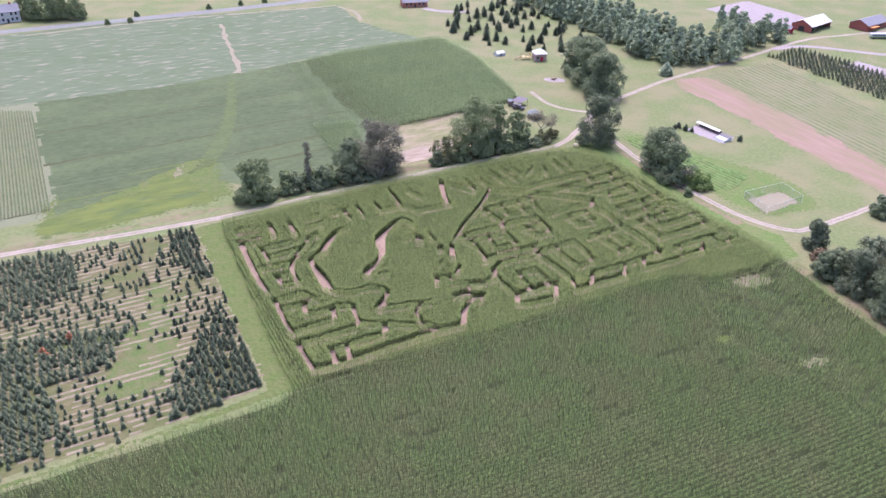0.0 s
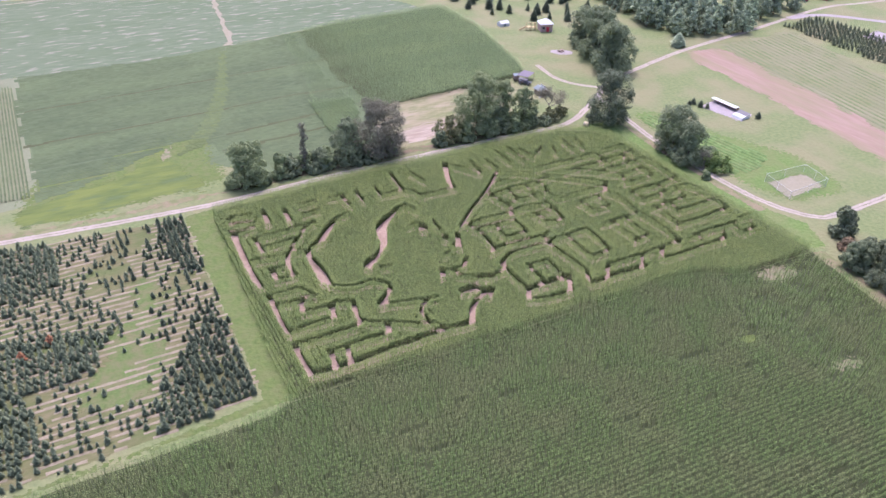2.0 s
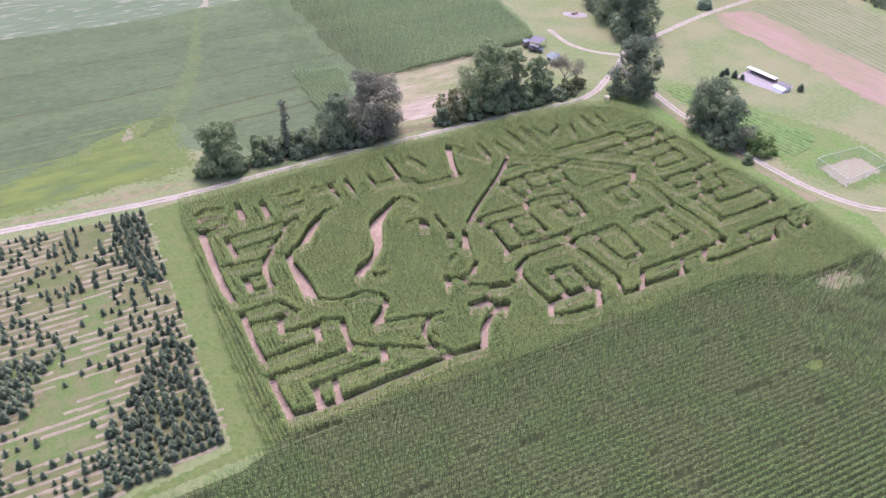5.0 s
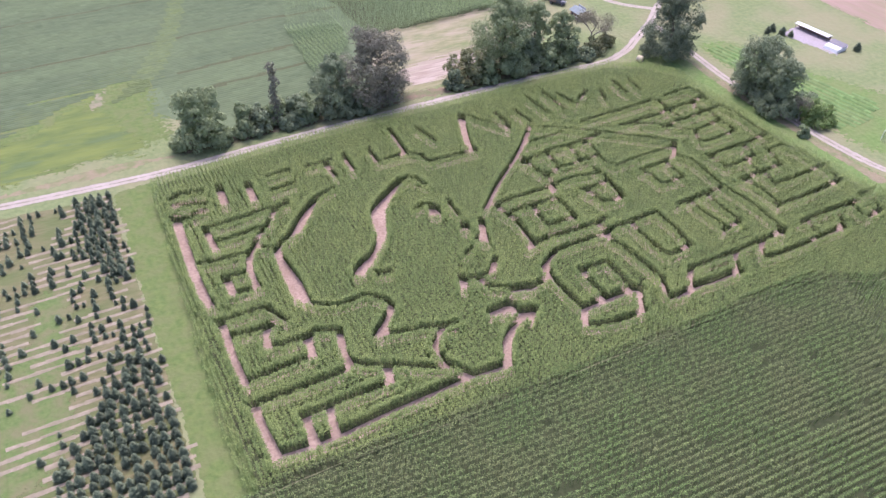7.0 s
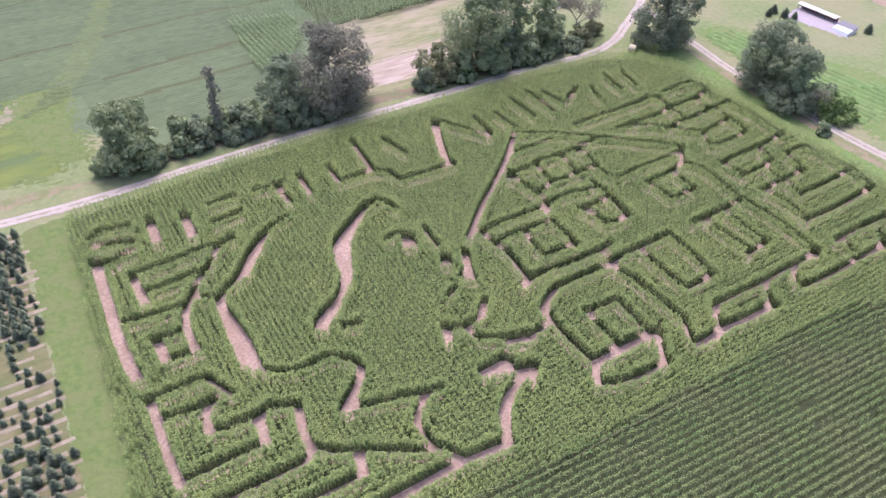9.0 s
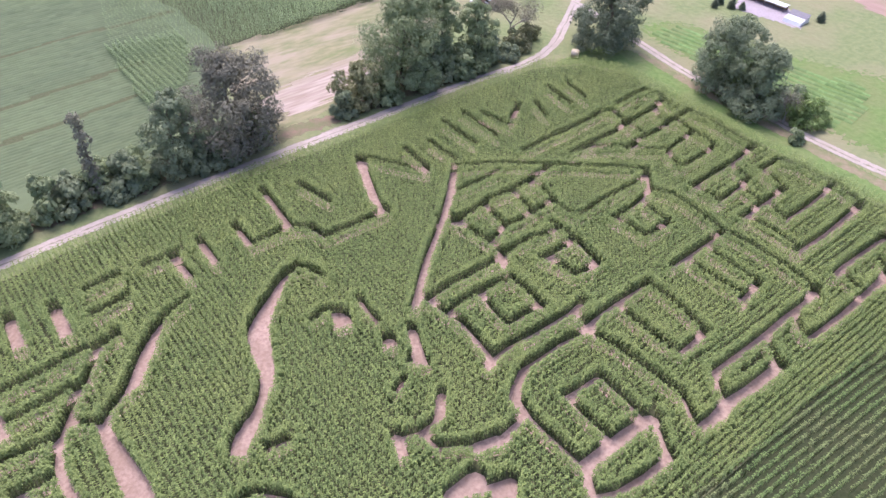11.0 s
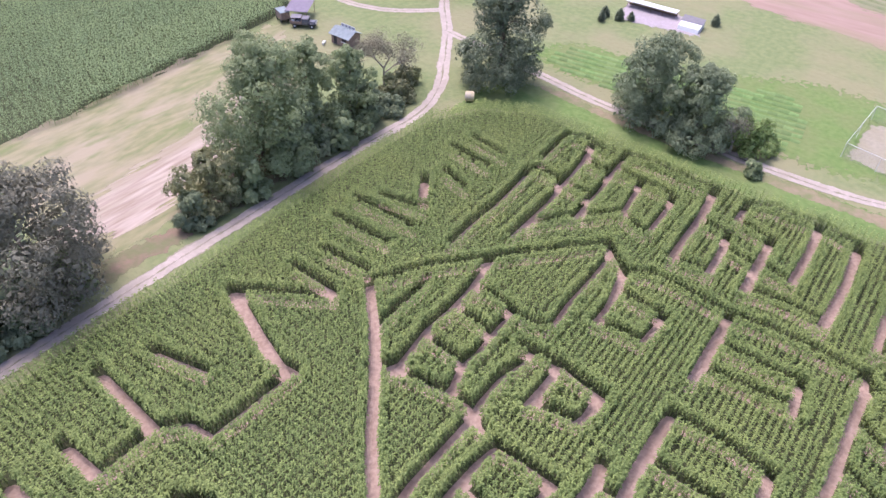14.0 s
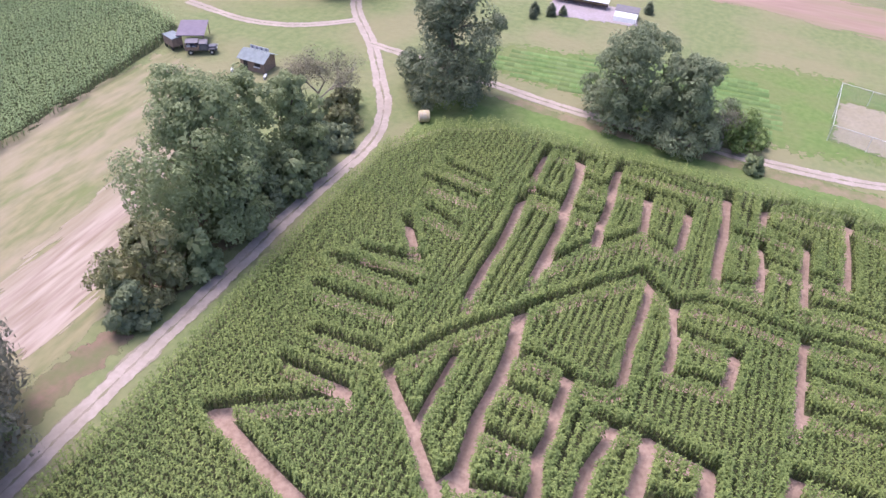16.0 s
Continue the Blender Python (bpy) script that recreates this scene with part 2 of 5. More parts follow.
def rough_edge(corners, step, amount):
    """A closed outline through the corners with small irregular waves."""
    out = []
    for (x0, y0), (x1, y1) in zip(corners, corners[1:] + corners[:1]):
        d = math.hypot(x1 - x0, y1 - y0)
        k = max(1, int(d / step))
        for i in range(k):
            s = i / k
            px, py = x0 + (x1 - x0) * s, y0 + (y1 - y0) * s
            w = (noise.noise((px * 0.13, py * 0.13, 3.3)) + 0.35 * noise.noise((px * 0.6, py * 0.6, 7.1))) * amount if 0 < i else 0
            out.append((x0 + (x1 - x0) * s - (y1 - y0) / d * w, y0 + (y1 - y0) * s + (x1 - x0) / d * w))
    return out


def inside(x, y, poly):
    hit = np.zeros(len(x), dtype=bool)
    for (x0, y0), (x1, y1) in zip(poly, poly[1:] + poly[:1]):
        cross = ((y0 > y) != (y1 > y)) & (x < (x1 - x0) * (y - y0) / (y1 - y0 + 1e-9) + x0)
        hit ^= cross
    return hit


LAYER = [0]


def cover_attribute(ob, values):
    """How fully the layer covers the ground at each vertex, for its ragged margin."""
    at = ob.data.attributes.new("cover", "FLOAT", "POINT")
    at.data.foreach_set("value", np.asarray(values, dtype=np.float32))


def field(name, corners, z, material, step=2.5, amount=1.2, label="", category="field", soft=0.0):
    """A flat piece of ground with an irregular outline; soft: metres over which its margin thins out."""
    LAYER[0] += 1
    z = z * 0.5 + 0.0004 * LAYER[0]
    edge = rough_edge(corners, step, amount)
    k = len(edge)
    ex, ey = np.array([p[0] for p in edge]), np.array([p[1] for p in edge])
    pts = [Vector(p) for p in edge]
    if soft:
        g = max(soft * 0.6, 1.0)
        gx, gy = np.meshgrid(np.arange(ex.min(), ex.max(), g), np.arange(ey.min(), ey.max(), g))
        gx, gy = gx.ravel() + rng.uniform(-0.2, 0.2, gx.size) * g, gy.ravel() + rng.uniform(-0.2, 0.2, gx.size) * g
        ok = inside(gx, gy, edge)
        pts += [Vector(p) for p in zip(gx[ok], gy[ok])]
    pts, _, tris, _, _, _ = delaunay_2d_cdt(pts, [(i, (i + 1) % k) for i in range(k)], [], 1, 1e-4)
    bm = bmesh.new()
    vs = [bm.verts.new((p.x, p.y, z)) for p in pts]
    for t in tris:
        bm.faces.new([vs[i] for i in t])
    bm.normal_update()
    for f in bm.faces:
        if f.normal.z < 0:
            f.normal_flip()
    ob = part(name, bm, material)
    px, py = np.array([p.x for p in pts]), np.array([p.y for p in pts])
    d = np.full(len(px), 1e9)
    if soft:
        for a in range(k):
            c = (a + 1) % k
            dx, dy = ex[c] - ex[a], ey[c] - ey[a]
            t = np.clip(((px - ex[a]) * dx + (py - ey[a]) * dy) / (dx * dx + dy * dy + 1e-9), 0, 1)
            d = np.minimum(d, np.hypot(px - ex[a] - t * dx, py - ey[a] - t * dy))
    cover_attribute(ob, np.clip(d / soft, 0, 1) if soft else np.ones(len(px)))
    return tagged(ob, label, category, kind="structure")


def smooth_line(pts, step=2.0):
    """Points along a soft curve through pts."""
    p = [Vector((*q, 0)) for q in pts]
    p = [p[0] * 2 - p[1]] + p + [p[-1] * 2 - p[-2]]
    out = []
    for i in range(1, len(p) - 2):
        a, b, c, d = p[i - 1:i + 3]
        k = max(2, int((c - b).length / step))
        for j in range(k):
            t = j / k
            out.append(0.5 * ((2 * b) + (c - a) * t + (2 * a - 5 * b + 4 * c - d) * t * t + (3 * b - a - 3 * c + d) * t ** 3))
    return out + [p[-2]]


def ribbon(name, pts, offset, width, z, material, parent=None, wave=0.15, step=1.5):
    """A strip along a soft curve, thinning out at both sides."""
    line = smooth_line(pts, step)
    bm, last, cover = bmesh.new(), None, []
    for i, q in enumerate(line):
        t = (line[min(i + 1, len(line) - 1)] - line[max(i - 1, 0)]).normalized()
        s = Vector((-t.y, t.x, 0))
        w0, w1 = (noise.noise((q.x * 0.25, q.y * 0.25, k + offset)) * wave * 2 for k in (0.5, 9.5))
        a, b = offset - width / 2 + w0, offset + width / 2 + w1
        e = min(0.25, (b - a) * 0.4)
        row = [bm.verts.new(q + s * d + Vector((0, 0, z))) for d in (a - 0.3, a + e, b - e, b + 0.3)]
        cover += [0, 1, 1, 0]
        if last:
            for k in range(3):
                bm.faces.new((last[k], last[k + 1], row[k + 1], row[k]))
        last = row
    bm.normal_update()
    for f in bm.faces:
        if f.normal.z < 0:
            f.normal_flip()
    ob = part(name, bm, material, parent)
    cover_attribute(ob, cover)
    return ob


def farm_track(name, pts, gauge, rut, mid, label):
    LAYER[0] += 4
    z = 0.02 + 0.0006 * LAYER[0]
    base = ribbon(name, pts, 0, gauge + rut * 0.9, z, mid, wave=0.25)
    tagged(base, label, "track", kind="structure")
    for s in (-1, 1):
        ribbon("wheel_rut", pts, s * gauge / 2, rut, z + 0.004, TRACK, base, wave=0.1)
    return base


# ---- ground and fields ----
bm = bmesh.new()
bmesh.ops.create_grid(bm, x_segments=40, y_segments=40, size=2500)
tagged(part("ground", bm, GRASS), "rolling green grassland with paler dry patches", "ground", kind="structure")

MAZE = [(-5.8, -3.7), (7, -3.9), (33, -5.3), (60, -6.1), (92, -7), (98, -10.5), (104, -13), (116, -13.3), (125.5, -13.5), (125.6, 3), (124, 12), (123.8, 36), (123.6, 60.5), (119, 68), (110, 72.6), (85, 73.4), (50, 73.7), (27, 73.7), (-2, 72), (-3, 50), (-5, 21)]
field("maze_floor", MAZE, 0.03, UNDER_SHADE, 2, 0.5, "weedy litter under the maze corn, darkened for its shade")
LOWER = [(-160, -9), (-60, -5.5), (-10, -5.5), (-5.8, -4), (7, -4.1), (33, -5.5), (60, -6.3), (92, -7.2), (98, -10.7), (104, -13.2), (116, -13.5), (125.6, -13.7), (125, -15.6), (123.5, -24), (120, -46), (112, -120), (-160, -120)]
field("lower_field_soil", LOWER, 0.025, SHADE_SOIL, 3, 0.4, "soil beneath the ripening field corn, darkened for row shade")
UPPER = [(44, 119), (74, 115), (100, 116.5), (121, 118.3), (128.5, 120.5), (132, 130), (141, 178), (140, 211), (86, 208), (60, 203), (52, 150)]
field("upper_field_soil", UPPER, 0.025, SHADE_SOIL, 3, 0.4, "soil beneath the upper corn, darkened for row shade")
FARM_EDGE = [(-100, 80), (-57, 76.5), (-9, 72.5), (-9.5, 40), (-10, 1), (-30, -2), (-100, -3)]
field("farm_ground", FARM_EDGE, 0.02, FARM, 2, 0.5, "weedy green and straw-coloured ground of the tree farm", soft=1.2)
field("farm_lane", [(-25.5, 50), (-18.5, 49), (-21, 36), (-17, 33), (-22, 28), (-23, 14), (-31, 9), (-38, 8.5), (-44, 13), (-41, 20), (-35, 25), (-48, 31), (-58, 31), (-58, 34.5), (-46, 35), (-33, 33), (-29, 38)], 0.024, LANE_GRASS, 2, 2.0, "green grassy lane across the tree farm", soft=5)
field("weed_flat", [(-48, 84), (-29, 82), (-11, 84.6), (6, 84), (12, 92), (10, 104), (12, 118), (20, 140), (10, 140), (-8, 127), (-24, 118), (-48, 112)], 0.028, VERGE, 3, 4.0, "green weedy flat beside the soy field", soft=12)
field("yellow_weeds", [(-48, 84.5), (-29, 82.8), (-12, 85.2), (1, 84.6), (2, 91), (-2, 99), (-5, 111), (2, 122), (9, 129), (4, 130), (-6, 123), (-13, 111), (-22, 104), (-36, 101), (-48, 96)], 0.03, GRASS_YELLOW, 3, 3.0, "bright yellow-green weeds beside the soy field", soft=7)
field("weed_bare_spot", [(-9, 106), (-4, 109), (-1, 117), (-4, 118), (-8, 111)], 0.032, SOIL_GAP, 1.5, 1.5, "bare pinkish wet spot among the weeds", soft=3)
field("track_bank", [(-60, 82.2), (-20, 80.2), (8, 79.3), (8, 82), (-8, 83.4), (-28, 82.4), (-44, 84), (-60, 85)], 0.031, BANK, 2, 1.0, "dry brown and green bank along the track", soft=1.6)
field("soy_ground", [(-43, 92), (-20, 101), (0, 104), (10, 94), (16, 86), (54, 86), (57, 100), (64, 118), (64, 150), (68, 204), (8, 199), (-42, 201)], 0.022, SOY, 3, 2.0, "dark green closed canopy of a soy field", soft=6)
field("striped_crop_ground", [(-140, 95), (-41, 97), (-41, 199), (-140, 201)], 0.022, STRIPE_SOIL, 3, 0.6, "dark green crop in straight rows")
field("mown_strip", [(54, 84), (62, 82.5), (74, 82), (100, 86), (108, 96), (112, 104), (124, 118.5), (74, 118), (62, 117)], 0.028, MOWN, 2, 1.5, "pale mown stubble with bare pinkish soil", soft=4)
field("hedge_litter", [(4, 79.5), (30, 79.3), (60, 79), (70, 78.8), (70, 82), (62, 83.5), (56, 86), (36, 87), (8, 86)], 0.034, LITTER, 1.5, 1.2, "reddish brown leaf litter under the hedge trees", soft=2.5)
field("hedge_litter_east", [(68, 78.8), (100, 78), (110, 79), (106, 85), (92, 88), (74, 86)], 0.034, LITTER, 1.5, 1.2, "brown shaded leaf litter under the hedge clump", soft=2.5)
field("bare_soil", [(52, 87), (62, 85), (69, 84), (78, 87), (92, 90), (106, 101), (98, 103), (80, 99), (60, 96)], 0.036, BARE, 1.5, 1.2, "bare pinkish soil scraped in the mown strip", soft=6)
field("bare_gap", [(102.5, -15.3), (106, -12.6), (112.5, -12.4), (117, -15.5), (117, -19.5), (111, -21), (106, -19.3)], 0.034, SOIL_GAP, 1, 0.9, "bare tan gap in the field corn", soft=5)
field("dry_gap", [(93, -43), (98, -42), (103, -44), (103, -48), (97, -49), (93, -46)], 0.034, SOIL_GAP, 1, 0.9, "dry tan thin patch in the field corn", soft=6)
field("weed_gap", [(83.2, -29.6), (86, -28.8), (88.4, -30), (87.6, -32), (84.6, -32)], 0.036, GRASS_YELLOW, 1, 0.5, "yellow-green weeds in a hole in the corn", soft=1.2)
field("thicket_margin", [(125, -13), (129, -15), (127.5, -26), (124.5, -46), (119.5, -80), (115, -80), (120.5, -46), (124, -24)], 0.03, BANK, 1.5, 0.8, "dry brown margin between the field corn and the thicket", soft=1.5)
field("maze_verge", [(125.5, -13), (131, -14), (136, -4), (132.5, 6), (131.5, 30), (132, 52), (133.5, 62), (130, 72), (117, 72.5), (113, 71.5), (119, 68), (123.5, 60), (123.6, 36)], 0.026, GRASS_RICH, 1.5, 0.5, "bright grass verge between maze and lane", soft=2)
field("lane_bank", [(128.5, 6), (132, 6), (131.3, 30), (131.8, 52), (133.6, 64), (131.5, 66), (129.6, 52), (128.8, 30)], 0.03, BANK, 1.5, 0.5, "dry tan bank beside the lane", soft=1.2)
field("farm_verge", [(-9, 73), (0, 74), (-1, 50), (-2.5, 20), (-3.4, -3.6), (-60, -5), (-60, -3), (-30, -2.4), (-10.5, -0.5)], 0.026, VERGE, 1.5, 0.4, "weedy green grass strip beside the maze", soft=1.5)
field("vegetable_field", [(-140, 200), (-54, 199), (8, 194), (60, 203), (86, 208), (135, 211), (117, 255), (120, 294), (29, 308), (-140, 305)], 0.02, VEG, 4, 2.0, "grey-green vegetable field with pale bare patches", soft=4)
field("red_strip", [(197, 112), (222, 115), (206, 12), (193, -60), (169, -60), (184, 1)], 0.03, RED, 2, 3.0, "strip of bare reddish soil", soft=7)
field("pale_crop_strip", [(219, 113.5), (264, 113), (250, 47), (235, -60), (191, -60), (203, 12)], 0.028, PALE, 3, 2.5, "thin pale green crop on dry soil", soft=4)
field("garden_patch", [(138, 74), (152, 72), (158, 46), (168, 24), (164, 2), (140, 3), (136, 19), (136, 45)], 0.03, GRASS_RICH, 2, 2.0, "bright green vegetable garden rows", soft=8)
field("far_gravel_yard", [(305, 200), (345, 205), (345, 160), (330, 150), (306, 146)], 0.03, GRAVEL, 3, 1.0, "pale pinkish gravel yard", soft=4)
field("sand_patch", [(284, 94), (300, 96), (302, 70), (286, 72)], 0.03, GRAVEL, 2, 1.0, "pale bare sandy patch", soft=4)

farm_track("farm_track", [(-110, 85), (-57, 81), (-25, 77.8), (1, 75.9), (25, 76.6), (55, 76.7), (79, 76.4), (96, 76.1), (111, 75.2), (120, 77.5), (127, 81.5), (139, 89.5), (152, 99.5), (166, 104), (202, 113.5), (251, 121), (306, 130), (334, 127), (400, 118)], 1.15, 0.62, TRACK_MID, "pale two-rut dirt farm track with a grassy middle")
farm_track("side_track", [(146, 96), (139, 104), (136.5, 113), (138, 126)], 1.0, 0.45, TRACK_MID, "short pale dirt side track curving off")
farm_track("lane", [(139, 90), (137.5, 78), (135.5, 66), (133.5, 51), (132.8, 30), (133, 20), (134, 11), (137, 2), (141, -3), (146, -4.5), (172, -4), (230, 0)], 1.2, 0.55, TRACK_MID, "pale gravel lane round the maze field")
ribbon("road", [(-300, 318), (-51, 312), (60, 310), (113, 312), (400, 320)], 0, 7, 0.05, ASPHALT, wave=0.1)
tagged(bpy.data.objects["road"], "grey asphalt country road across the fields", "road", kind="structure")
ribbon("driveway", [(278, 126), (298, 121), (320, 96), (345, 80)], 0, 3.5, 0.06, GRAVEL)
tagged(bpy.data.objects["driveway"], "pale gravel drive beside the barn", "drive", kind="structure")


# ---- corn ----
def corn_shape(leaves, low, length, width, seed, tassel=0.0, cross=False, fine=True):
    """A corn plant one unit high: long arching leaves round a stalk, a few low ones; cross: they reach along both planting directions."""
    r = np.random.default_rng(seed)
    v, f = [], []

    def leaf(a, z, reach, rise, w, fine):
        i = len(v)
        d, s = np.array([math.cos(a), math.sin(a)]), np.array([-math.sin(a), math.cos(a)]) * w / 2
        m, o, e = d * reach * 0.35, d * reach * 0.75, d * reach
        v.extend([(0, 0, z), (*(m + s), z + rise), (*(m - s), z + rise), (*(o + s * 0.8), z + rise * 0.8), (*(o - s * 0.8), z + rise * 0.8), (*e, z + rise * 0.1 - reach * 0.15)])
        if fine:
            f.extend([(i, i + 2, i + 1), (i + 1, i + 2, i + 4), (i + 1, i + 4, i + 3), (i + 3, i + 4, i + 5)])
        else:
            f.extend([(i, i + 4, i + 3), (i + 3, i + 4, i + 5)])

    for k in range(leaves):
        a = k * 1.5708 + r.normal(0, 0.25) if cross else k * 2.4 + r.uniform(-0.4, 0.4)
        leaf(a, 0.97 - 0.38 * k / leaves, length * r.uniform(0.75, 1.15) * (0.7 + 0.3 * min(1, 2.5 * k / leaves)), 0.06, width, fine)
    for k in range(low):
        leaf(k * 2.4 + 1 + r.uniform(-0.5, 0.5), 0.66 - 0.5 * k / max(1, low), length * r.uniform(0.8, 1.0), 0.06, width * 1.3, False)
    i, w = len(v), 0.02
    v.extend([(-w, 0, 0), (w, 0, 0), (0, 0, 1.0 + tassel), (0, -w, 0), (0, w, 0)])
    f.extend([(i, i + 1, i + 2), (i + 3, i + 4, i + 2)])
    return np.array(v), np.array(f)


TRAILS = []


def trail(width, *pts):
    for p, q in zip(pts, pts[1:]):
        TRAILS.append((*p, *q, width / 2))


def winding(*pts):
    """A softly curving path through (x, y, width) points."""
    line = smooth_line([p[:2] for p in pts], 1.2)
    xy = np.array([p[:2] for p in pts])
    at = np.concatenate([[0], np.cumsum(np.hypot(*np.diff(xy, axis=0).T))])
    run = 0.0
    for p, q in zip(line, line[1:]):
        run += (q - p).length
        TRAILS.append((p.x, p.y, q.x, q.y, float(np.interp(run, at, [c[2] for c in pts])) / 2))

# bars
trail(1.8, (0.7, 63.2), (2.3, 64.4), (6.1, 63.5))
trail(1.8, (0.8, 60.8), (4.1, 60.1), (5.7, 59.4))
trail(1.8, (-0.4, 57.5), (1.5, 56.0), (5.1, 57.0))
trail(1.8, (9.7, 63.5), (9.3, 57.6))
trail(1.8, (14.9, 62.1), (14.6, 56.1))
trail(1.6, (19.5, 62.4), (23.4, 62.6))
trail(1.6, (18.6, 57.5), (22.9, 58.0))
trail(1.6, (27.4, 62.3), (32.2, 62.2))
trail(1.6, (31.0, 60.5), (31.1, 56.5))
trail(1.6, (35.4, 62.9), (35.2, 57.0))
trail(1.6, (40.8, 62.5), (40.8, 57.8))
# links
trail(1.6, (40.6, 57.5), (47.2, 57.4), (49.6, 55.7), (50.0, 52.6), (60.4, 52.1))
# bars
trail(1.6, (48.1, 67.6), (47.2, 57.4))
trail(1.6, (53.4, 65.7), (54.9, 59.3))
trail(1.9, (64.7, 65.8), (62.2, 59.6), (60.4, 54.5), (60.6, 52.0))
trail(1.5, (65.0, 66.3), (71.2, 56.4))
trail(1.5, (72.2, 63.4), (72.2, 57.2))
trail(1.5, (76.8, 62.5), (77.0, 56.4))
trail(1.5, (82.4, 66.0), (82.6, 57.9))
trail(1.5, (87.0, 66.7), (87.1, 57.3))
trail(1.5, (89.6, 64.2), (90.9, 58.3))
trail(1.5, (92.6, 59.7), (96.6, 62.5))
trail(1.5, (99.7, 61.3), (98.3, 56.9))
trail(1.5, (105.3, 63.8), (104.6, 57.3))
trail(1.5, (109.3, 62.7), (108.3, 56.9))
# gabled block
trail(1.4, (75.5, 54.5), (71.1, 50.1), (65.9, 45.4), (59.3, 40.4), (52.1, 33.8))
trail(1.3, (75.6, 54.8), (82.3, 50.9), (87.6, 46.5), (90.4, 44.2), (95.8, 39.5), (100.2, 35.6), (98.3, 33.7), (96.6, 31.7), (98.2, 28.8), (98.4, 26.1), (98.0, 22.6), (97.5, 19.2), (98.2, 14.4), (98.3, 10.2), (97.9, 6.0), (97.6, 4.2))
trail(1.2, (70.7, 49.4), (74.8, 49.5), (80.5, 49.5))
trail(1.5, (66.8, 43.6), (69.1, 44.2), (74.6, 44.9), (78.7, 44.7), (82.6, 44.8), (87.5, 45.5))
trail(1.2, (81.8, 44.7), (83.2, 42.7), (82.7, 39.9), (82.2, 37.6), (82.2, 35.7), (83.1, 34.0), (88.5, 34.4), (94.7, 34.3), (98.0, 34.4))
trail(1.3, (73.1, 44.2), (72.9, 41.6), (72.7, 39.1))
trail(1.3, (81.4, 38.8), (78.3, 38.7), (75.1, 38.5), (72.7, 38.8), (70.1, 38.0), (68.7, 37.9))
trail(1.2, (78.6, 44.5), (78.5, 41.8), (78.2, 39.4))
trail(1.4, (67.1, 43.9), (67.9, 40.9), (68.3, 38.0), (68.5, 35.6), (66.7, 32.4))
trail(1.3, (65.7, 46.0), (67.6, 44.9), (69.1, 44.2))
trail(1.3, (78.7, 33.3), (73.7, 34.5), (70.2, 34.5), (68.5, 34.3))
trail(1.3, (78.6, 35.2), (78.7, 32.9), (78.8, 30.5))
trail(1.6, (78.9, 30.3), (75.5, 30.3), (72.2, 30.5), (73.1, 27.6), (73.4, 25.4), (75.1, 24.9), (77.9, 25.0), (78.2, 27.9), (78.8, 30.3))
trail(1.3, (96.6, 31.6), (90.9, 30.5), (86.7, 30.5), (87.3, 27.8), (87.2, 24.9), (92.6, 24.5), (92.7, 26.7), (93.0, 29.9))
trail(1.4, (97.1, 18.5), (91.0, 18.4), (85.5, 18.3))
trail(1.3, (92.5, 18.3), (92.4, 14.6), (92.3, 11.7), (92.6, 8.9), (87.6, 8.3))
trail(1.3, (88.0, 18.4), (88.2, 14.6), (88.3, 11.8), (88.8, 8.7))
trail(1.4, (98.2, 3.5), (96.1, 3.0), (91.4, 3.1), (85.1, 2.9), (80.1, 3.0), (74.9, 3.1), (73.3, 1.3), (72.6, -0.5))
trail(1.4, (73.9, 18.1), (80.2, 18.2), (80.2, 12.8), (79.3, 7.8), (73.9, 7.5), (73.5, 12.0), (73.7, 17.0))
trail(1.5, (54.1, 33.8), (58.2, 34.2), (63.2, 34.1), (67.8, 34.0))
trail(1.4, (56.1, 30.8), (59.9, 30.8), (63.7, 30.6), (66.0, 30.2), (66.0, 26.7), (65.9, 23.7), (63.0, 24.1), (60.0, 24.1), (59.8, 26.2), (60.4, 29.9))
trail(1.6, (54.4, 33.9), (54.6, 31.4), (55.3, 28.7), (55.1, 25.0), (54.6, 20.9))
trail(1.6, (53.2, 20.4), (55.5, 21.1), (58.0, 21.3), (63.0, 20.9), (68.6, 20.8), (70.6, 21.2))
trail(1.5, (68.1, 20.7), (68.1, 17.8), (70.8, 18.1), (75.1, 18.3), (80.2, 18.2))
trail(1.4, (68.1, 17.8), (67.4, 15.6), (68.4, 13.2), (68.5, 10.4), (68.8, 7.1), (68.9, 3.2), (67.3, 0.6), (67.0, -1.1))
trail(1.5, (67.8, 17.0), (64.0, 17.7), (59.9, 17.6), (57.1, 17.7), (54.1, 16.1), (53.2, 15.4))
# lower square
trail(1.5, (53.2, 15.4), (52.5, 12.5), (52.4, 9.8), (52.6, 6.4), (52.7, 3.4), (50.9, 0.6))
trail(1.5, (50.9, 0.6), (53.8, -0.8), (57.9, -1.3), (61.2, -1.3), (61.9, 0.3), (63.2, 2.4))
trail(2.2, (53.5, 3.7), (57.2, 3.7), (60.2, 3.7), (63.8, 3.4))
trail(1.4, (57.8, 11.6), (57.6, 8.7), (57.6, 5.9), (57.9, 3.6))
trail(1.4, (57.8, 11.6), (60.4, 11.3), (63.3, 11.3), (63.1, 7.4), (63.0, 3.5))
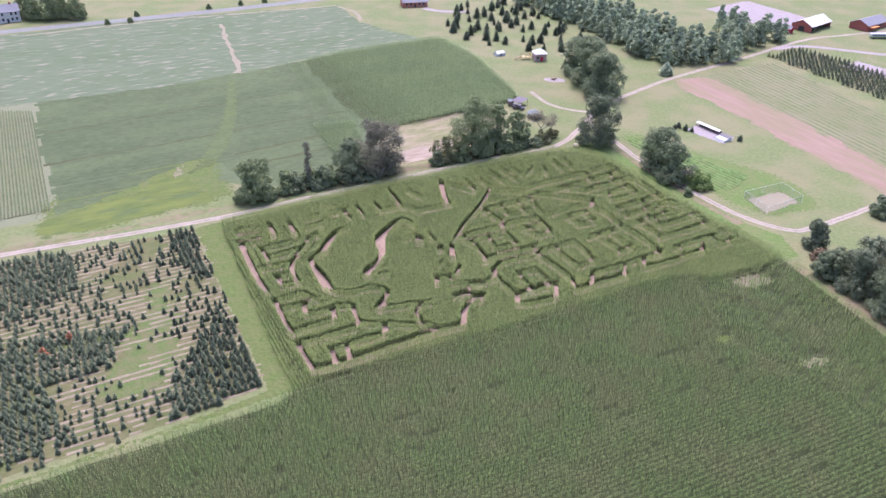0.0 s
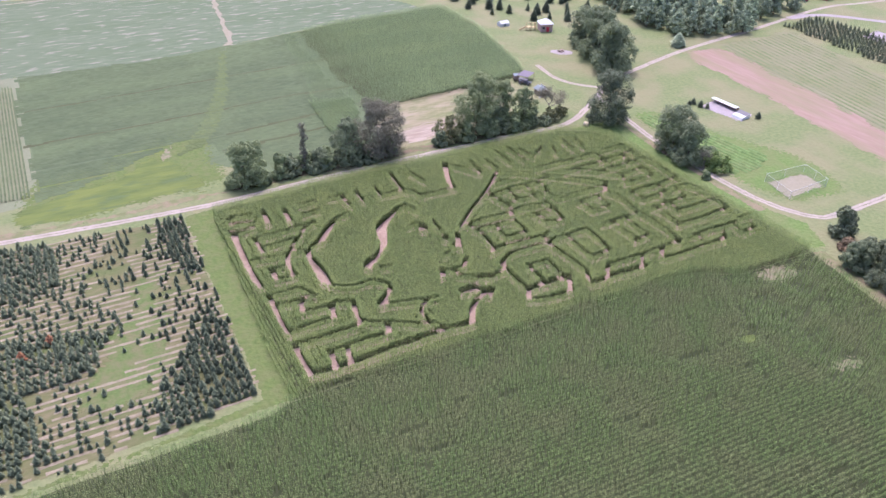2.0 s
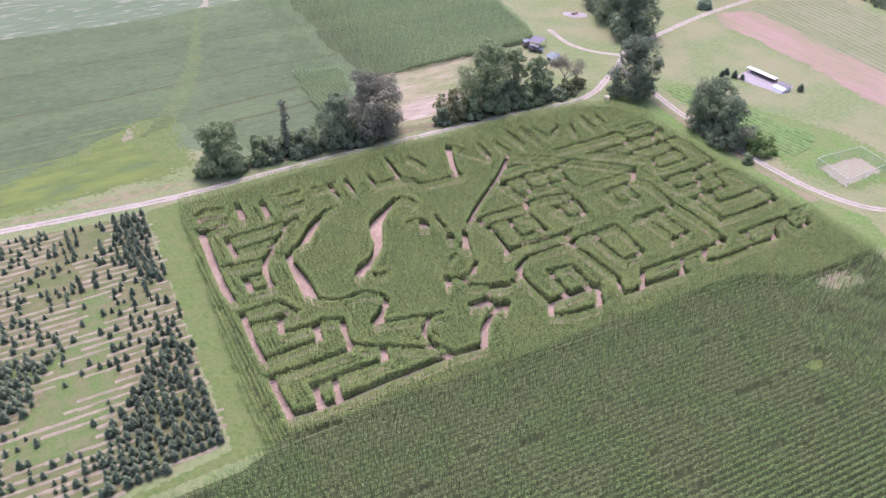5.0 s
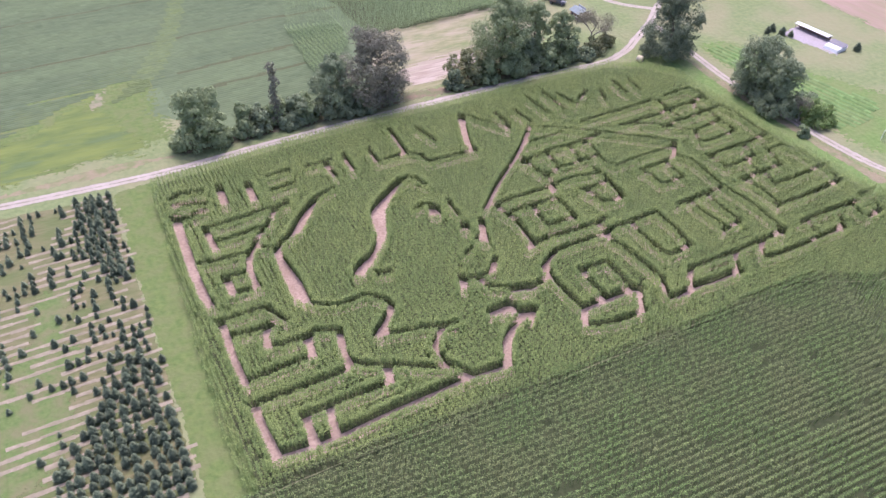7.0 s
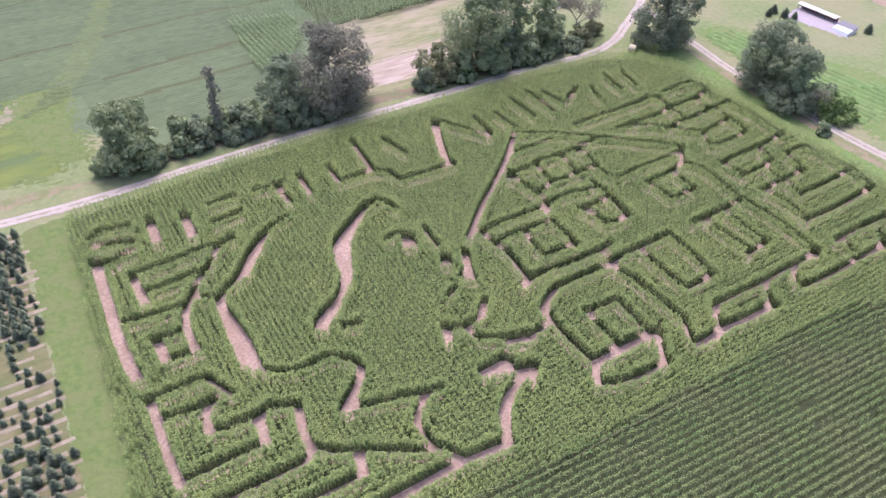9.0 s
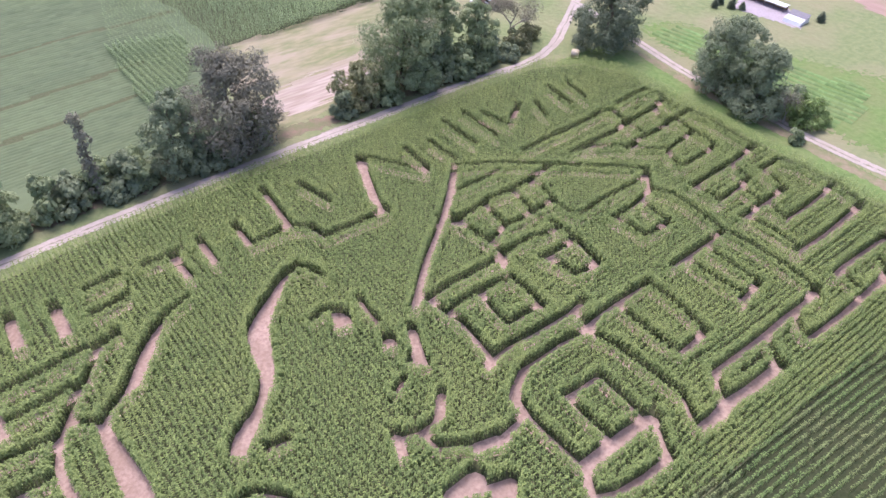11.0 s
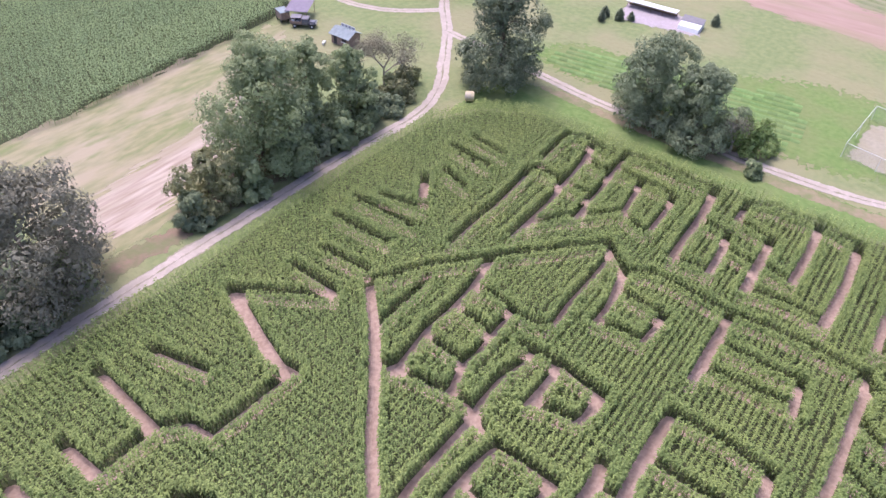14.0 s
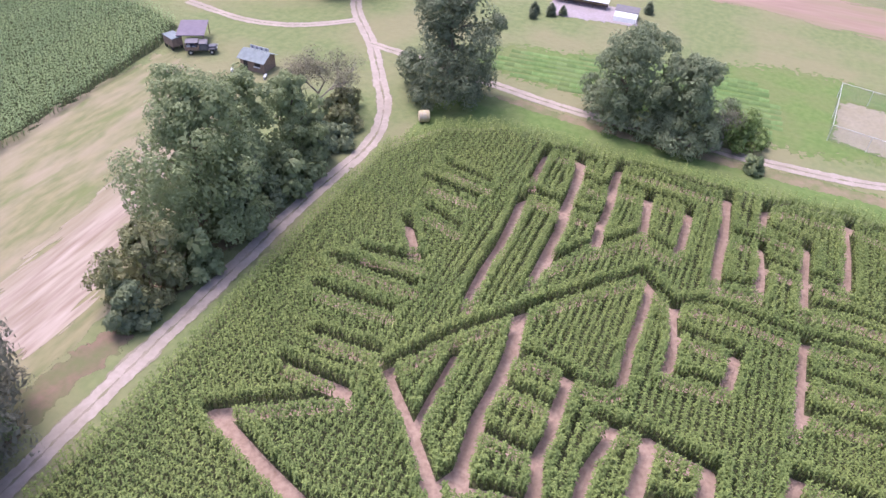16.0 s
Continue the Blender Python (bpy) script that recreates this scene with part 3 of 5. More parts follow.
# lower right
trail(1.9, (67.3, -1.0), (70.2, -1.1), (73.2, -0.7), (76.9, -1.1), (82.3, -1.2))
trail(1.2, (84.5, 2.4), (82.7, -0.4), (82.1, -1.3))
trail(1.4, (91.3, 2.7), (89.3, 0.5), (88.9, -0.9), (91.4, -1.1), (97.9, -1.3), (102.5, -1.1), (108.3, -1.4))
trail(1.4, (102.3, 3.4), (106.5, 3.7), (112.3, 3.5), (116.9, 3.2))
trail(1.2, (103.7, 3.3), (102.7, 1.2), (102.5, -0.3))
trail(1.3, (115.4, 3.5), (114.6, -0.3), (114.8, -1.2), (119.2, -0.7), (120.0, 1.7))
trail(1.3, (119.3, 4.6), (124.0, 3.9))
trail(1.3, (101.4, -1.2), (108.9, -0.8), (110.4, 1.5))
# right wing
trail(1.3, (111.4, 52.1), (116.1, 52.4), (119.1, 52.4), (120.1, 49.6), (119.0, 46.2))
trail(1.5, (87.5, 51.3), (93.3, 51.6), (98.5, 51.4), (104.2, 51.7), (107.4, 52.0), (108.8, 50.9), (108.4, 48.4), (107.7, 46.7))
trail(1.5, (93.6, 46.2), (98.1, 46.2), (104.4, 46.2), (108.0, 46.7), (112.5, 46.9), (116.6, 47.4), (118.5, 47.8))
trail(1.3, (107.6, 46.5), (107.6, 44.4), (108.0, 42.2))
trail(1.3, (101.7, 41.6), (106.1, 41.9), (111.4, 42.0), (116.0, 42.6), (120.1, 42.8), (120.6, 38.4), (120.4, 34.1), (120.1, 30.0), (120.1, 28.7))
trail(1.3, (115.2, 46.6), (113.9, 44.1), (115.3, 42.3))
trail(1.3, (94.5, 46.2), (97.5, 45.0), (101.1, 42.9), (103.6, 40.1), (106.8, 37.7))
trail(1.3, (115.6, 42.3), (115.3, 38.7), (115.2, 35.4), (114.6, 32.8), (106.1, 32.6), (105.1, 33.2), (106.8, 37.0), (114.4, 37.9))
trail(1.5, (119.9, 29.0), (113.1, 28.4), (106.3, 28.3), (102.6, 28.1), (102.9, 25.6), (103.4, 23.3))
trail(1.3, (112.0, 27.9), (111.7, 24.1), (107.2, 23.5), (102.6, 23.3))
trail(1.3, (114.0, 19.1), (114.8, 22.2), (115.0, 24.2), (119.6, 24.4), (121.4, 21.1), (121.0, 18.8), (121.5, 14.9), (120.1, 9.7))
trail(1.4, (114.3, 19.1), (109.2, 19.0), (102.2, 18.7))
trail(1.2, (108.5, 22.7), (107.7, 19.2))
trail(1.4, (121.2, 14.9), (115.0, 14.5), (107.3, 14.5), (108.2, 17.6))
trail(1.4, (102.2, 18.7), (103.2, 17.6), (103.5, 14.4), (103.2, 10.0))
trail(1.5, (120.2, 9.6), (111.4, 9.1), (102.2, 9.3))
trail(1.4, (97.6, 4.2), (96.2, 2.2))
# upper left block
trail(1.8, (-0.1, 56.8), (-0.4, 48.5), (-0.8, 41.2), (-0.7, 34.2), (-0.3, 31.8))
trail(1.5, (4.1, 45.1), (4.1, 48.6), (3.9, 51.8), (9.8, 51.7), (14.2, 52.3), (19.5, 52.2))
trail(1.4, (5.0, 46.9), (8.3, 47.0), (12.1, 47.4), (14.0, 47.1))
trail(1.3, (0.6, 42.6), (4.8, 41.9), (8.3, 41.6), (10.3, 42.6), (14.0, 40.5))
trail(1.4, (3.3, 37.3), (6.4, 37.0))
trail(1.6, (3.3, 37.3), (3.7, 36.0), (3.6, 32.9), (6.9, 32.6))
# winding
winding((19.7, 53.0, 1.1), (16.7, 50.8, 1.3), (14.3, 47.8, 1.3), (11.8, 45.1, 1.2), (9.5, 41.8, 1.6), (8.0, 38.5, 1.5), (7.7, 35.2, 1.4), (8.0, 32.5, 1.3))
winding((29.3, 53.0, 1.0), (25.0, 51.3, 1.4), (21.2, 47.3, 2.6), (18.1, 43.7, 2.4), (14.5, 41.6, 1.3), (13.4, 39.8, 1.4), (13.4, 36.1, 2.0), (13.4, 31.0, 3.0), (13.3, 27.6, 2.8), (14.5, 24.6, 1.3), (17.8, 22.5, 1.2), (21.9, 22.6, 1.3), (23.6, 21.9, 1.3), (25.5, 19.4, 1.4), (24.8, 17.6, 1.5), (22.7, 15.5, 1.5), (21.0, 13.7, 2.2))
winding((44.6, 7.3, 1.5), (42.5, 6.3, 1.5), (40.0, 5.2, 1.6), (37.4, 2.5, 1.8), (36.0, -0.4, 1.4))
winding((32.6, 10.4, 1.0), (31.1, 10.4, 1.2), (28.9, 9.2, 1.2), (27.5, 7.3, 1.2), (27.5, 4.7, 1.1), (28.2, 2.9, 1.1), (29.8, 0.6, 1.4))
winding((45.5, 45.6, 1.0), (44.9, 47.9, 1.4), (43.9, 49.5, 1.6), (41.7, 49.2, 1.7), (38.9, 47.1, 2.0), (36.1, 44.8, 2.8), (34.1, 42.7, 3.2), (32.6, 39.1, 2.8), (31.6, 35.7, 2.1), (29.5, 32.9, 1.8), (27.3, 31.1, 1.9), (24.9, 29.1, 3.0), (24.0, 28.1, 2.4))
# lower left block
trail(1.4, (-0.3, 27.5), (3.5, 27.6), (7.2, 27.5), (8.3, 25.2), (9.3, 23.2))
trail(1.4, (0.1, 27.2), (-0.1, 23.0), (-0.3, 17.9), (-0.2, 13.6))
trail(1.4, (0.4, 23.8), (4.0, 23.2), (7.3, 23.5), (5.2, 21.5), (5.1, 18.9))
trail(1.4, (4.8, 19.1), (6.9, 18.5), (10.6, 18.5), (12.6, 18.8), (15.9, 17.3), (14.9, 13.9), (14.9, 10.7), (16.8, 8.8), (20.6, 6.9), (25.6, 3.7), (27.9, 2.7))
trail(1.4, (0.7, 14.0), (5.5, 14.2), (10.4, 14.1), (10.9, 17.5))
trail(1.5, (-0.6, 9.4), (3.8, 9.4), (8.9, 9.3), (13.5, 9.3), (14.9, 10.3))
trail(1.5, (-0.4, 9.6), (-0.3, 4.6), (-0.1, 0.2))
trail(1.5, (5.2, 4.4), (10.5, 4.4), (14.8, 4.3), (18.6, 4.2), (19.3, 7.1))
trail(1.5, (5.3, 4.4), (5.3, 1.6), (5.2, -0.6))
trail(1.4, (8.8, 3.6), (8.3, -0.1))
trail(2.0, (-0.1, -0.1), (5.1, -0.7), (10.1, -0.7), (17.1, -0.3), (24.4, -0.2), (29.2, -0.1), (35.7, -0.8))
trail(1.3, (21.6, 13.3), (27.8, 11.7), (32.7, 10.4))
trail(2.6, (39.5, 9.7), (42.6, 9.9))
trail(1.4, (39.7, 9.2), (44.4, 7.2))
trail(2.4, (45.4, 12.6), (47.9, 11.9))
trail(1.4, (41.2, 17.9), (41.5, 15.4), (44.5, 13.3), (48.7, 12.0), (52.3, 12.4), (52.5, 15.1))
trail(1.5, (38.0, 16.8), (38.9, 19.4))
trail(1.4, (38.7, 19.0), (41.7, 18.0), (44.1, 18.2), (46.6, 20.9))
# small clearings
trail(2.6, (43.7, 38.4), (43.2, 37.1))
trail(1.3, (40.2, 39.8), (42.4, 40.4), (44.1, 39.3))
trail(1.4, (47.1, 39.6), (46.8, 37.0), (46.9, 34.8))
trail(2.0, (46.4, 31.5), (46.0, 30.4))
trail(1.6, (49.7, 31.2), (48.7, 28.9), (47.7, 26.4))
trail(1.8, (46.6, 26.8), (47.6, 25.6))
trail(1.2, (42.4, 24.2), (44.2, 25.1))
trail(1.6, (26.9, 26.4), (28.7, 26.1))
# lower clearing
trail(1.6, (45.5, 7.4), (43.9, 5.9))
trail(1.4, (42.3, 8.5), (45.6, 7.4))


def plant_grid(poly, row, gap, angle, jitter):
    """Plant places in rows at an angle, inside the outline."""
    a = radians(angle)
    xs, ys = [p[0] for p in poly], [p[1] for p in poly]
    cx, cy, half = (min(xs) + max(xs)) / 2, (min(ys) + max(ys)) / 2, math.hypot(max(xs) - min(xs), max(ys) - min(ys)) / 2
    u, v = np.meshgrid(np.arange(-half, half, gap), np.arange(-half, half, row))
    u, v = u.ravel() + rng.normal(0, jitter, u.size), v.ravel() + rng.normal(0, min(jitter * 0.35, 0.03), u.size)
    x, y = cx + u * math.cos(a) - v * math.sin(a), cy + u * math.sin(a) + v * math.cos(a)
    k = inside(x, y, poly)
    return x[k], y[k]


def clear_of_trails(x, y, margin):
    keep = np.ones(len(x), dtype=bool)
    for ax, ay, bx, by, r in TRAILS:
        dx, dy = bx - ax, by - ay
        t = np.clip(((x - ax) * dx + (y - ay) * dy) / (dx * dx + dy * dy + 1e-9), 0, 1)
        keep &= np.hypot(x - ax - t * dx, y - ay - t * dy) > r + margin
    return keep


def trail_edges(margin, gap):
    """Plant places along both sides of every path, closely set, so that its walls stand clean and dense."""
    xs, ys = [], []
    for ax, ay, bx, by, r in TRAILS:
        d = math.hypot(bx - ax, by - ay)
        ux, uy = ((bx - ax) / d, (by - ay) / d) if d > 0.01 else (1.0, 0.0)
        w = r + margin
        for side in (-1, 1):
            u = np.arange(-w * 0.7, d + w * 0.7, gap)
            xs.append(ax + ux * u - uy * side * w)
            ys.append(ay + uy * u + ux * side * w)
        for u in (-w, d + w):
            v = np.arange(-w * 0.7, w * 0.71, gap)
            xs.append(ax + ux * u - uy * v)
            ys.append(ay + uy * u + ux * v)
    x, y = np.concatenate(xs), np.concatenate(ys)
    x, y = x + rng.normal(0, 0.05, len(x)), y + rng.normal(0, 0.05, len(x))
    k = clear_of_trails(x, y, margin - 0.12) & inside(x, y, MAZE)
    x, y = x[k], y[k]
    cell, first = np.round(np.stack([x, y], -1) / (gap * 0.8)).astype(int), {}
    for i, c in enumerate(map(tuple, cell)):
        first.setdefault(c, i)
    k = np.array(sorted(first.values()))
    return x[k], y[k]


def along(shape, k):
    """The shape made narrower across the row."""
    return shape[0] * np.array([1, k, 1]), shape[1]


def turn(n, row):
    """Any way round, or lined up with a row."""
    if row is None:
        return rng.uniform(0, 6.28, n)
    return radians(row) + rng.normal(0, 0.15, n) + math.pi * rng.integers(0, 2, n)


def corn_field(name, x, y, shapes, height, spread, material, label, row=None):
    pick = rng.integers(0, len(shapes), len(x))
    root = None
    for i, s in enumerate(shapes):
        k = pick == i
        n = int(k.sum())
        xyz = np.stack([x[k], y[k], np.full(n, 0.03)], -1)
        ob = scatter(name if not root else "corn_plants", s, xyz, turn(n, row), np.broadcast_to(height, x.shape)[k] * rng.normal(1, spread, n), material, 0.03)
        if not root:
            root = tagged(ob, label, "corn", kind="stuff")
        else:
            ob.parent = root
            tagged(ob, kind="stuff")
    return root


def trodden(margin):
    """The bare floor of the cut paths: one strip a stretch, each a little above the last."""
    vs, fs = [], []
    for i, (ax, ay, bx, by, r) in enumerate(TRAILS):
        d = Vector((bx - ax, by - ay))
        d = d.normalized() if d.length > 0.01 else Vector((1, 0))
        w, z, b = r + margin, 0.02 + 0.00012 * i, len(vs)
        s = Vector((-d.y, d.x))
        for p, e in (((ax, ay), -1), ((bx, by), 1)):
            q = Vector(p)
            for k in (q - s * w * e, q + d * e * w * 0.7 - s * w * 0.7 * e, q + d * e * w, q + d * e * w * 0.7 + s * w * 0.7 * e, q + s * w * e):
                vs.append((k.x, k.y, z))
        fs.append(tuple(range(b, b + 10)))
    return tagged(solid("maze_paths", vs, fs, SOIL), "pinkish tan trodden soil of the maze paths", "path", kind="structure")


trodden(0.02)
x, y = plant_grid(MAZE, 0.76, 0.76, 0, 0.035)
k = clear_of_trails(x, y, 0.92)
k &= (x > -1.6) | (rng.random(len(x)) < np.interp(x, [-6, -1.6], [0.7, 0.97]))
(ax, ay), (bx, by) = trail_edges(0.2, 0.48), trail_edges(0.62, 0.62)
x, y = np.concatenate([x[k], ax, bx]), np.concatenate([y[k], ay, by])
corn_field("maze_corn", x, y, [corn_shape(10, 5, 0.2, 0.064, s, 0.0, True) for s in (1, 2, 3, 4, 5)], np.interp(x, [-6, -1], [1.95, 2.3]), 0.035, CORN, "dense bright green standing corn cut into maze paths", 0)
HEAD = [(98, -10), (104, -12.5), (116, -12.8), (125, -13.1), (124.6, -15.6), (123.1, -24), (119.5, -46), (112, -95), (92.5, -95), (92, -62), (90.5, -50), (87.5, -36), (90, -24)]
MAIN = [(-80, -6), (-10, -5.7), (-5.8, -3.6), (7, -3.5), (33, -4.8), (60, -5.6), (92, -6.5), (97.9, -9.8), (89.6, -24), (87.1, -36), (90.1, -50), (91.6, -62), (92.1, -95), (20, -95), (0, -70), (-80, -70)]
# gaps in the stand: middle, half sizes, share of plants left
GAPS = [(109.7, -16.2, 5.2, 1.7, 0.12), (98, -45.5, 4.6, 2.4, 0.5), (85.8, -30.4, 2.2, 1.3, 0.25), (104, -30, 3.5, 0.8, 0.3), (70.5, -18.4, 2.4, 0.5, 0), (71.6, -15.5, 1.8, 0.5, 0), (68.8, -30.1, 2.7, 0.5, 0), (77.2, -30.9, 1.5, 0.5, 0), (107, -38, 0.8, 3.0, 0.3), (99, -24, 2.5, 0.7, 0.3), (30, -22, 2.0, 0.5, 0.1), (14, -28, 2.6, 0.5, 0.1), (48, -50, 2.2, 0.5, 0.1)]


def stand(poly, angle, thinness):
    """Places of field corn in rows, thinned in drifts and left out in the gaps."""
    x, y = plant_grid(poly, 0.98, 0.42, angle, 0.17)
    wob = np.array([noise.noise((a * 0.5, b * 0.9, 0)) + 0.5 * noise.noise((a * 1.6, b * 1.6, 7)) for a, b in zip(x, y)])
    keep = np.ones(len(x), dtype=bool)
    for gx, gy, rx, ry, left in GAPS:
        keep &= (np.hypot((x - gx) / rx, (y - gy) / ry) > 1 + 1.6 * wob) | (rng.random(len(x)) < left)
    thin = np.array([noise.noise((a * 0.16, b * 0.7, 5.0)) for a, b in zip(x, y)])
    keep &= (thin > thinness) | (rng.random(len(x)) < 0.25)
    return x[keep], y[keep]


ripe = [along(corn_shape(7, 0, 0.2, 0.095, s, 0.05, fine=False), 0.6) for s in (4, 5, 6)]
x, y = stand(MAIN, -3.3, -0.5)
corn_field("field_corn", x, y, ripe, 2.3, 0.05, CORN_DULL, "dull green ripening field corn in straight rows", -3.3)
x, y = stand(HEAD, 82, -0.3)
corn_field("headland_corn", x, y, ripe, 2.25, 0.09, CORN_DULL, "patchy ripening corn in cross rows on the headland", 82)
x, y = plant_grid(UPPER, 0.85, 0.85, 0, 0.12)
corn_field("upper_corn", x, y, [corn_shape(6, 3, 0.27, 0.11, s, fine=False) for s in (6, 7)], np.interp(x, [52, 86], [0.7, 2.2]), 0.08, CORN_UP, "dark green corn field with a sharp standing edge")


x, y = plant_grid([(43.5, 102.5), (49, 101.5), (58, 113.5), (60, 126), (45.5, 129)], 1.2, 0.62, 92, 0.05)
corn_field("row_corn", x, y, [corn_shape(8, 4, 0.2, 0.09, s) for s in (8, 9)], 1.75, 0.06, CORN_UP, "separate dark green corn rows in a weedy patch")


# ---- crop rows ----
def crop_rows(name, poly, pitch, angle, height, material, label, step=1.6, cover=0.8, gaps=()):
    """Low hedge-like rows with an uneven top, joined."""
    a = radians(angle)
    xs, ys = [p[0] for p in poly], [p[1] for p in poly]
    cx, cy, half = (min(xs) + max(xs)) / 2, (min(ys) + max(ys)) / 2, math.hypot(max(xs) - min(xs), max(ys) - min(ys)) / 2
    d, s = np.array([math.cos(a), math.sin(a)]), np.array([-math.sin(a), math.cos(a)])
    vs, fs = [], []
    for v in np.arange(-half, half, pitch):
        u = np.arange(-half, half, step)
        px, py = cx + u * d[0] + v * s[0], cy + u * d[1] + v * s[1]
        ok = inside(px, py, poly)
        for gx, gy, gw in gaps:
            ok &= np.abs(py - np.interp(px, gx, gy)) > gw
        w, h = pitch * cover / 2 * rng.uniform(0.7, 1.1, len(u)), height * rng.uniform(0.7, 1.15, len(u))
        for i in range(len(u) - 1):
            if ok[i] and ok[i + 1]:
                b = len(vs)
                for j in (i, i + 1):
                    for o, z in ((-w[j], 0), (0, h[j]), (w[j], 0)):
                        vs.append((px[j] + s[0] * o, py[j] + s[1] * o, z + 0.02))
                fs += [(b, b + 3, b + 4, b + 1), (b + 1, b + 4, b + 5, b + 2)]
    return tagged(solid(name, vs, fs, material), label, "crop", kind="stuff")


TRAMS = [((-43, 0, 40, 64), (135.5, 136.5, 138.5, 138), 0.45), ((-41, 20, 75), (163.5, 166, 168), 0.42), ((10, 30, 46), (106, 107.5, 109), 0.5), ((14, 34, 50), (117, 119, 120), 0.5)]
# each gap in the rows gets a strip with the soil's shade in its colour
for gx, gy, gw in TRAMS:
    ob = ribbon("tram_line", list(zip(gx, gy)), 0, gw * 2.1, 0.05, UNDER_SHADE, wave=0.35)
    tagged(ob, "bare wheel line through the soy, darkened like shaded soil", "track", kind="structure")
crop_rows("soy_rows", rough_edge([(-43, 97), (-20, 106), (-6, 115), (5, 119), (10, 100), (20, 89), (52, 89), (55, 100), (60, 118), (60, 150), (66, 203), (8, 197), (-43, 198)], 2.5, 2.5), 0.9, 0, 0.25, SOY, "dark green soy plants in closed rows", gaps=TRAMS)
crop_rows("weed_rows", [(31, 193), (34.5, 193), (24, 150), (13, 122), (6, 112), (-4, 108), (5, 122), (17, 148)], 0.9, 0, 0.42, WEEDS, "yellow-green weeds along a wet streak in the field")
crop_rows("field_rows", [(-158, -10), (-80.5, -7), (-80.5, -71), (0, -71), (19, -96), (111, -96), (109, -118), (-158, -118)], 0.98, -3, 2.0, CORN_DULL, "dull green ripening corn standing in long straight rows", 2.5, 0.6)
crop_rows("striped_rows", [(-110, 101), (-43.5, 101), (-43, 189), (-54, 195), (-110, 197)], 0.95, 90, 0.7, SOY, "dark green crop rows with soil between", cover=0.55)
crop_rows("pale_rows", [(222, 111), (261, 110), (247, 47), (232, -58), (194, -58), (206, 12)], 2.6, 81, 0.3, PALE_LEAF, "thin pale green crop rows on dry soil", cover=0.55)
crop_rows("garden_rows", [(140, 70), (149, 68), (154, 44), (157, 28), (149, 23), (139, 24), (138, 45)], 1.7, 97, 0.45, GARDEN, "bright green vegetable garden rows", cover=0.6)


# ---- trees ----
def leaf_cards(centres, radii, count, size, seed, flat=1.0):
    """Small leaf sprays on the skin of many lobes; triangles pairs as quads."""
    r = np.random.default_rng(seed)
    c, q = np.repeat(centres, count, 0), np.repeat(radii, count)
    n = r.normal(size=(len(c), 3))
    n /= np.linalg.norm(n, axis=1)[:, None]
    n[:, 2] = np.where(n[:, 2] < -0.3, -n[:, 2], n[:, 2])
    p = c + n * (q * r.uniform(0.75, 1.08, len(c)))[:, None] * np.array([1, 1, flat])
    n = n + r.normal(0, 0.22, n.shape)
    n /= np.linalg.norm(n, axis=1)[:, None]
    a = np.cross(n, r.normal(size=n.shape))
    a /= np.linalg.norm(a, axis=1)[:, None] + 1e-9
    b = np.cross(n, a)
    s = (size * r.uniform(0.6, 1.3, len(c)))[:, None]
    v = np.stack([p - a * s, p - b * s * 0.6 - n * s * 0.15, p + a * s, p + b * s * 0.6 - n * s * 0.15], 1).reshape(-1, 3)
    return v, np.arange(len(v)).reshape(-1, 4)


def trunk_mesh(bm, h, r, limbs, reach, seed):
    g = random.Random(seed)
    p = Vector((0, 0, -0.1))
    rad = r
    for i in range(4):
        q = Vector((g.uniform(-0.03, 0.03) * h, g.uniform(-0.03, 0.03) * h, h * 0.75 * (i + 1) / 4))
        cyl(bm, p, q, rad, rad * 0.75, 7)
        if i >= 1:
            for k in range(limbs):
                a = g.uniform(0, 6.28)
                e = q + Vector((math.cos(a) * reach, math.sin(a) * reach, h * g.uniform(0.08, 0.22)))
                m = q.lerp(e, 0.5) + Vector((0, 0, 0.03 * h))
                cyl(bm, q, m, rad * 0.45, rad * 0.3, 5)
                cyl(bm, m, e, rad * 0.3, rad * 0.1, 5)
        p, rad = q, rad * 0.75
    return bm


